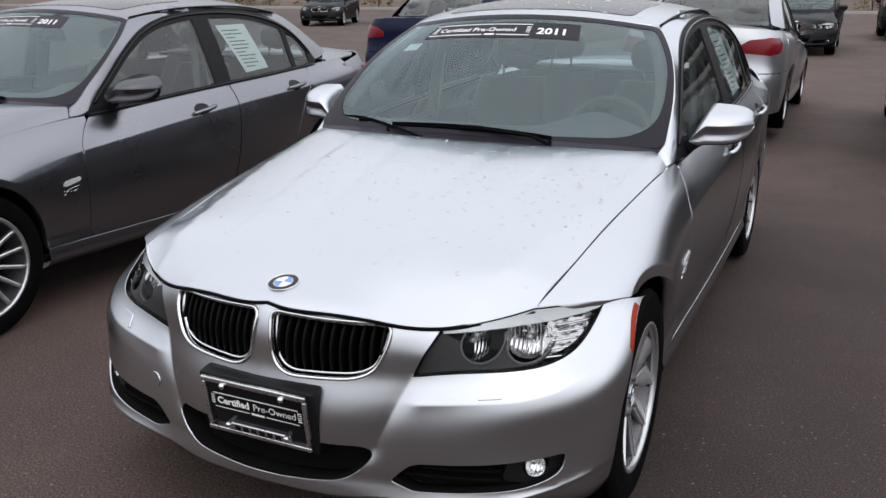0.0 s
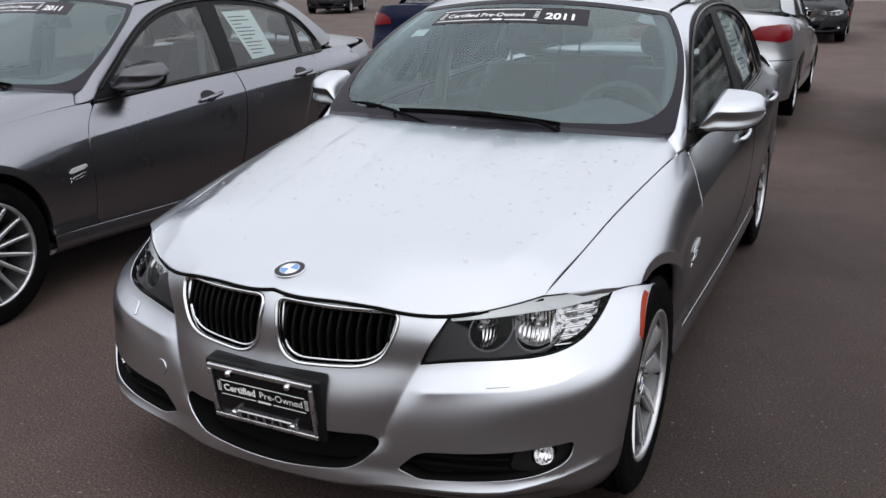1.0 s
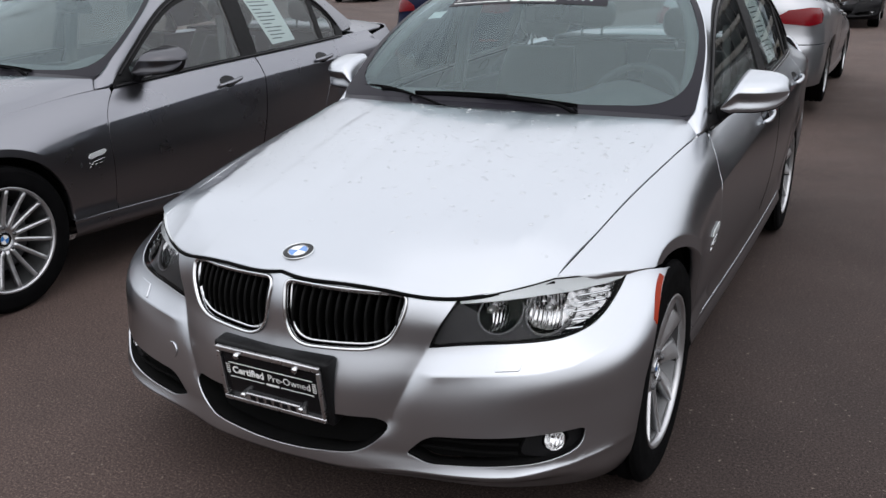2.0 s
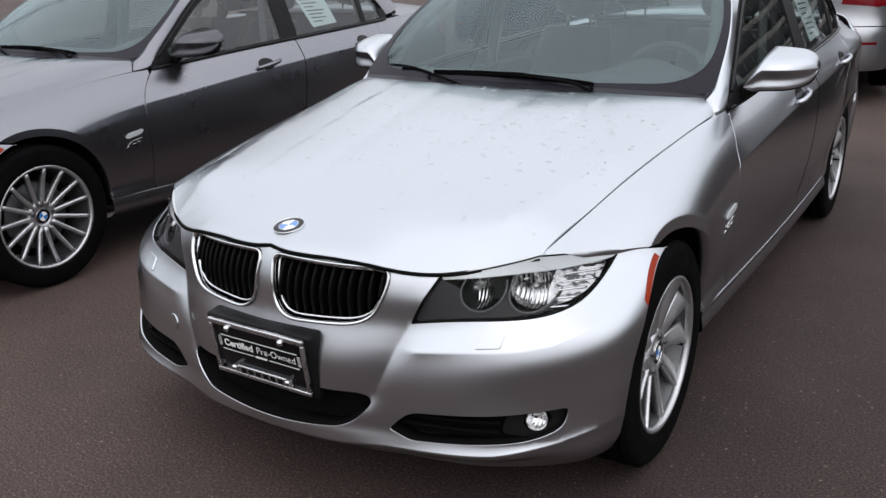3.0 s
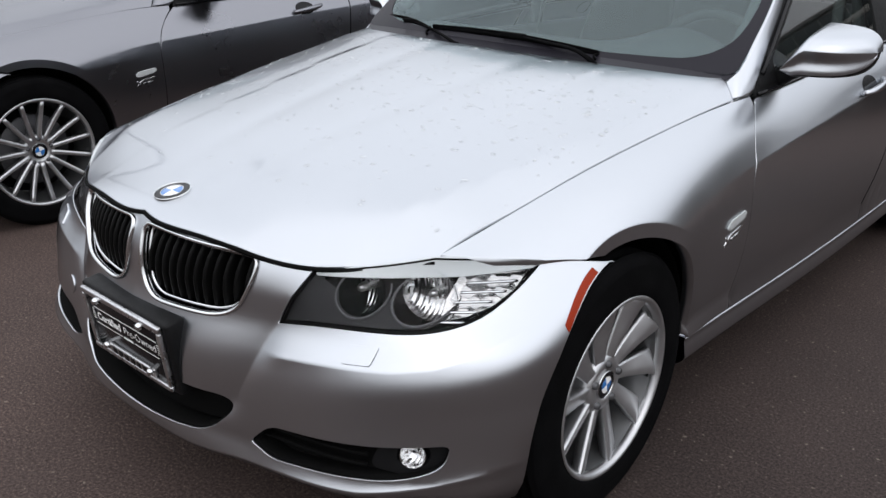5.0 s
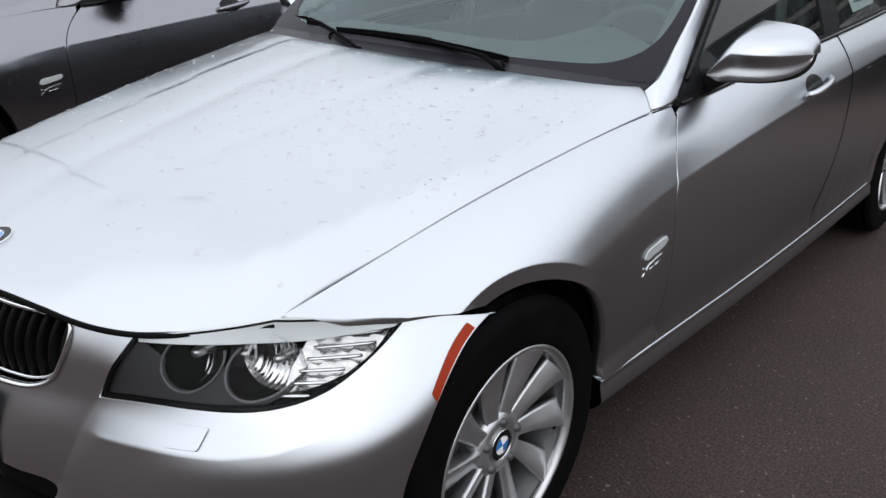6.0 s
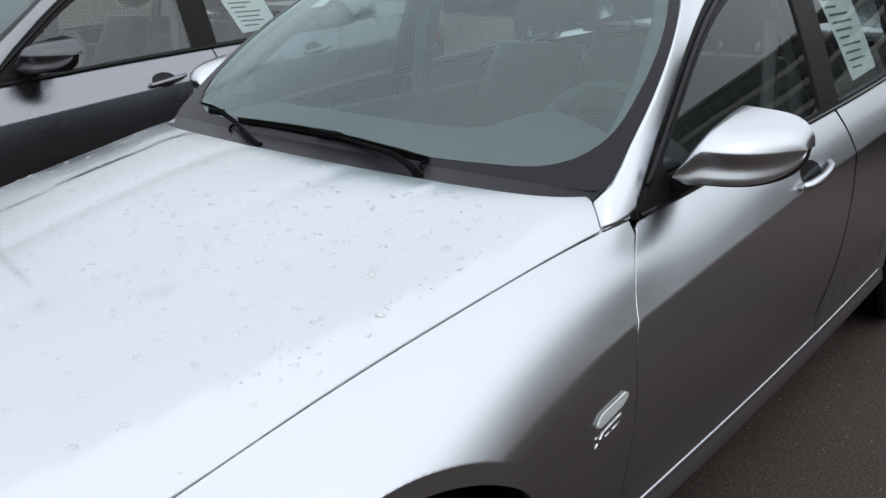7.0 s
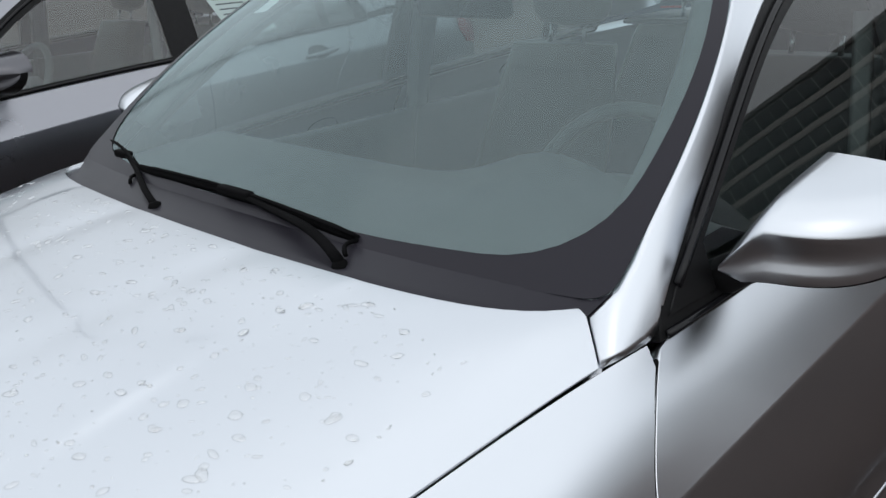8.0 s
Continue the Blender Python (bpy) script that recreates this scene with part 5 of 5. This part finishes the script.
        for k, (x0, x1, y0, y1) in enumerate(((-.665, .10, .890, .897), (-.655, -.24, .787, .794), (-.13, .10, .787, .794), (-.22, -.15, .786, .800))):
            body("banner_rule", "brule%d" % k, lambda: flat(x0, x1, y0, y1), WHITE, "", bn)
        for k in range(5):
            for q, x in enumerate((-.650, .065)):
                body("banner_bar", "bbar%d%d" % (k, q), lambda: flat(x, x + .032, .815 + .013 * k, .8205 + .013 * k, 4), WHITE, "", bn)
        body("window_sticker", "wstick", lambda: banner_map(strip(-.80, -.69, .685, .755, 4), 0, 1, 0, 1, -.012), PAPER, "small pale sticker inside the windscreen")
        sheet = [(1.97, .985), (2.20, 1.0), (2.11, 1.262), (1.85, 1.258)]
        ps = body("price_sheet", "psheet", lambda: panel(house, sheet, step=.05, depth=0, off=-.009), PAPER, "white printed price sheet inside the window")
        for k in range(11):
            z, lean = 1.015 + .021 * k, -.0105 * k * 1.05
            y0, y1 = 1.99 + lean, (2.14 if k % 4 else 2.08) + lean * .8 - .012 * (k % 3)
            body("sheet_print", "pprint%d" % k, lambda: panel(house, [(y0, z), (y1, z), (y1, z + .006), (y0, z + .006)], step=.05, depth=0, off=-.0082), INK, "", ps)
    return car


SLATS = {}
LID = [(.0, 3.00), (.60, 3.00), (.694, 3.02), (.680, 3.14), (.660, 3.28), (.635, 3.40), (.552, 3.557), (.323, 3.652), (.0, 3.668)]


def add_plate(car):
    """Dealer's plate on its bracket under the grille."""
    m = Matrix.Translation((0, -.688, .424)) @ Matrix.Rotation(radians(8), 4, "X")
    br = part("plate_bracket", "bracket", lambda: moved(block(-.172, .172, -.004, .045, -.092, .084, .008), m), PLASTIC, car, "black plate bracket")
    fr = part("plate_frame", "pframe", lambda: moved(joined(block(-.157, .157, -.016, -.004, .064, .078, .003), block(-.157, .157, -.016, -.004, -.080, -.068, .003), block(-.157, -.146, -.016, -.004, -.0675, .0635, .003), block(.146, .157, -.016, -.004, -.0675, .0635, .003), block(-.098, .098, -.0165, -.005, -.0675, -.046, .004)), m), SATIN, br, "brushed metal plate frame")
    face = part("plate", "pface", lambda: moved(block(-.15, .15, -.008, -.003, -.07, .068, .002), m), GLOSS, br, "black dealer plate with white lettering")
    lay = lambda d: moved(moved(d, pose(0, -.0095, 0, 90, 0, 0)), m)
    part("plate_lettering", "ptext", lambda: lay(joined(moved(letters("Certified", .0275, "LEFT", .0009), pose(-.119, .003, 0)), moved(letters("Pre-Owned", .0275, "LEFT"), pose(-.009, .003, 0)), strip(-.128, .128, .0305, .0335), strip(-.128, -.022, -.0105, -.0078), strip(.03, .128, -.0105, -.0078), strip(-.016, .024, -.012, -.006))), WHITE, face)
    for s in (-1, 1):
        part("plate_bars", "pbars%d" % s, lambda: lay(joined(*[strip(s * .132 - .006, s * .132 + .006, .0 + .006 * k, .0025 + .006 * k, 2) for k in range(5)])), WHITE, face)
        for z in (.062, -.052):
            b = part("plate_bolt", "pbolt", lambda: turned([(.0, -.012), (.005, -.012), (.0075, -.009), (.0085, -.002), (.0085, .006)], 14, 1), CHROME, br)
            b.matrix_local = m @ pose(s * .089, -.014, z)
    part("dealer_bars", "pdealer", lambda: moved(joined(*[block(x - .008, x + .008, -.0178, -.0160, -.064, -.050, .0004) for x in np.linspace(-.062, .062, 6)]), m), GLOSS, fr, "row of dark bars")

# ---------------------------------------------------------------- ground and distance
def rise(y):
    return .015 * np.maximum(np.asarray(y, float) - 4.0, 0) ** 2 / (np.abs(np.asarray(y, float) - 4.0) + 3.0)


def ground_mesh():
    ys = np.concatenate([np.linspace(-1500, -30, 12), np.linspace(-20, 70, 91), np.linspace(90, 1500, 12)])
    xs = np.concatenate([np.linspace(-1500, -60, 8), np.linspace(-40, 40, 9), np.linspace(60, 1500, 8)])
    lift = np.where(ys > 70, rise(70), rise(ys))
    return grid([[(x, y, z) for x in xs] for y, z in zip(ys, lift)])


def setting(name, make, mat, label, category, kind="structure"):
    ob = part(name, name, make, mat, None, label)
    return tagged(ob, label, category, kind=kind)


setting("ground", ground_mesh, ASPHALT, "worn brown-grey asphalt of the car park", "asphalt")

hero = build_car("silver metallic saloon with raindrops on its bonnet", SILVER, ("ten_spoke", ten_spoke_rim), True)
add_plate(hero)
neighbour = build_car("dark grey metallic saloon parked alongside the silver one", GREY, ("fifteen_spoke", fifteen_spoke_rim), True)
neighbour.matrix_basis = pose(-2.774, .008, 0, 0, 0, .6)
CARS = [
    ("pale silver saloon seen from behind", PALE, (-.18, 10.1, 180)),
    ("black saloon with its nose towards the lane", BLACK, (-.05, 19.0, 0)),
    ("navy blue saloon seen from behind", NAVY, (-3.78, 11.2, 180)),
    ("black saloon on the far side of the lot", BLACK, (-17.6, 27.0, 20)),
    ("black saloon seen from behind across the lane", BLACK, (2.45, 28.0, 180)),
    ("dark saloon parked across the lane", BLACK, (2.42, 9.3, 180)),
]
for label, colour, (x, y, turn) in CARS:
    c = build_car(label, colour, ("ten_spoke", ten_spoke_rim), False, full=False)
    c.matrix_basis = pose(x, y, float(rise(y)), .8, 0, turn)
    tagged(c, group="cars in the car park")


# ---------------------------------------------------------------- what stands round the car park
CONCRETE = grained("concrete", (.30, .29, .27), .85, 0, 60, .3, .15)
MULCH = grained("mulch", (.085, .055, .038), .95, 0, 40, .6, .4, distance=.02)
FACADE = grained("facade", (.16, .155, .15), .8, 0, 6, .2, .1)
PANE = material("office_glass", (.012, .014, .017), .08)[0]
POLE = grained("lamp_metal", (.05, .05, .052), .5, .5, 60, .1, .2)


def leaf_material():
    m, n, l, b = material("dry_leaves", (.10, .075, .03), .7)
    g = n.new("ShaderNodeNewGeometry")
    l.new(ramp(n, l, g.outputs["Random Per Island"], (0, (.045, .050, .014)), (.5, (.13, .095, .035)), (1, (.19, .12, .05))), b.inputs["Base Color"])
    return m


LEAVES = leaf_material()
Y0 = 46.0
Z0 = float(rise(Y0))
setting("kerb", lambda: block(-60, 30, Y0, Y0 + .18, Z0 - .1, Z0 + .15, .02), CONCRETE, "pale concrete kerb along the planted verge", "kerb")
setting("verge", lambda: grid([[(x, y, Z0 + .12 + .25 * smooth(Y0, Y0 + 14, y) + .05 * math.sin(x * .7 + y)) for x in np.linspace(-70, 40, 60)] for y in np.linspace(Y0 + .17, Y0 + 30, 16)]), MULCH, "brown mulch of the planted verge", "verge")


def shrub_mesh(seed):
    rng = np.random.default_rng(seed)
    vs, fs = [], []
    for _ in range(420):
        a, h = rng.uniform(0, math.tau), rng.uniform(0, 1)
        r = (.75 + .25 * math.sin(3 * a + seed)) * math.sqrt(max(0, 1 - h ** 2)) * rng.uniform(.55, 1.05)
        p = np.array((r * math.cos(a), r * math.sin(a), h * 1.1 + .08))
        d, e = unit(rng.normal(size=3)), unit(rng.normal(size=3))
        s = rng.uniform(.06, .13)
        o = len(vs)
        vs += [p - d * s, p + e * s * .4, p + d * s, p - e * s * .4]
        fs.append((o, o + 1, o + 2, o + 3))
    return np.array(vs), fs, None


rng = np.random.default_rng(5)
for i in range(34):
    x = -46 + i * 2.05 + rng.uniform(-.5, .5)
    sh = new("shrub", None)
    c = part("crown", "shrub%d" % (i % 3), lambda: shrub_mesh(i % 3), LEAVES, sh)
    for k in range(3):
        st = part("stem", "stem%d" % k, lambda: tube(fine([(0, 0, 0), (.05 * math.cos(k * 2.1), .05 * math.sin(k * 2.1), .4), (.3 * math.cos(k * 2.1), .3 * math.sin(k * 2.1), .9)], 6), np.linspace(.03, .008, 6)), POLE, sh)
    sh.matrix_basis = Matrix.Translation((x, Y0 + rng.uniform(1.5, 5), Z0 + .14)) @ Matrix.Rotation(rng.uniform(0, 6), 4, "Z") @ Matrix.Scale(rng.uniform(.8, 1.7), 4)
    tagged(sh, "brown and olive leafy shrub on the verge", "shrub", "shrubs on the verge")


def office():
    ob = tagged(new("office_building"), "dark office block with ribbon windows on five floors", "building")
    part("wall", "office_wall", lambda: block(-34, 34, 0, 18, 0, 18.4, .1), FACADE, ob)
    part("roof_edge", "office_edge", lambda: block(-34.4, 34.4, -.5, 18.4, 18.4, 19.0, .06), FACADE, ob)
    for f in range(5):
        z = 2.0 + f * 3.4
        part("ledge", "office_ledge", lambda: block(-34.2, 34.2, -.35, .0, -.9, .0, .04), CONCRETE, ob).location = (0, 0, z)
        for k in range(17):
            w = part("window", "office_win", lambda: block(-1.9, 1.9, -.03, .05, 0, 2.3, .03), PANE, ob)
            w.location = (-32 + 4 * k, 0, z + .05)
            part("mullion", "office_mul", lambda: block(-.05, .05, -.10, -.03, 0, 2.3, .01), FACADE, w)
    return ob


office().matrix_basis = pose(38, 92, float(rise(70)), 0, 0, -22)


def street_lamp():
    ob = tagged(new("street_lamp"), "dark metal street lamp with a curved arm", "street lamp")
    part("pole", "lamp_pole", lambda: tube([(0, 0, 0), (0, 0, 4), (0, 0, 8.6)], (.10, .08, .06), 12, 1, (0, 1, 0)), POLE, ob)
    part("base", "lamp_base", lambda: turned([(.0, .6), (.22, .6), (.28, .5), (.28, 0)], 20, 2), CONCRETE, ob)
    part("arm", "lamp_arm", lambda: tube(fine([(0, 0, 8.2), (.5, 0, 9.0), (1.5, 0, 9.3), (2.6, 0, 9.3)], 14), .04, 8, 1, (0, 1, 0)), POLE, ob)
    part("lamp_head", "lamp_head", lambda: block(2.4, 3.2, -.18, .18, 9.2, 9.36, .05), POLE, ob)
    return ob


street_lamp().matrix_basis = pose(-13.0, 3.2, 0, 0, 0, 20)


# ---------------------------------------------------------------- raindrops on the silver bonnet
def drops_mesh():
    rng = np.random.default_rng(11)
    out, n = [], 0
    while n < 1900:
        S = bonnet if n < 1600 else roof
        if S is bonnet:
            x, y = rng.uniform(-.62, .64), rng.uniform(-.45, .545)
            if rng.uniform() > .12 + .88 * smooth(-.35, .30, y) or y > .55 + .3 * abs(x) ** 3 - .012:
                continue
        else:
            x, y = rng.uniform(-.46, .46), rng.uniform(1.27, 1.95)
        n += 1
        big = rng.uniform() ** 3.2
        r = .0016 + .0058 * big
        sx, sy, rot = rng.uniform(.9, 1.6), rng.uniform(.6, 1.0), rng.normal(0, .5)
        wob = rng.uniform(.86, 1.14, 9)
        rows = []
        for q, h in ((1.0, -.08), (.93, .16), (.70, .36), (.35, .47), (.05, .5)):
            ring = []
            for k, a in enumerate(np.linspace(0, math.tau, 9, endpoint=False)):
                px_, py_ = q * r * sx * wob[k] * math.cos(a), q * r * sy * wob[k] * math.sin(a)
                ring.append((px_ * math.cos(rot) - py_ * math.sin(rot), px_ * math.sin(rot) + py_ * math.cos(rot), h * r * .60))
            rows.append(ring)
        v, f, _ = capped(rows)
        nn = normals_of(S, np.array([[x, y]]))[0]
        c = S(np.array([x]), np.array([y]))[0] + nn * (.0025 if S is roof else 0)
        m = np.array(Vector(nn).to_track_quat("Z", "Y").to_matrix())
        out.append((v @ m.T + c, f, None))
    return joined(*out)


setting("raindrops", drops_mesh, WATER, "clear raindrops beaded on the silver bonnet and roof", "water", "stuff")
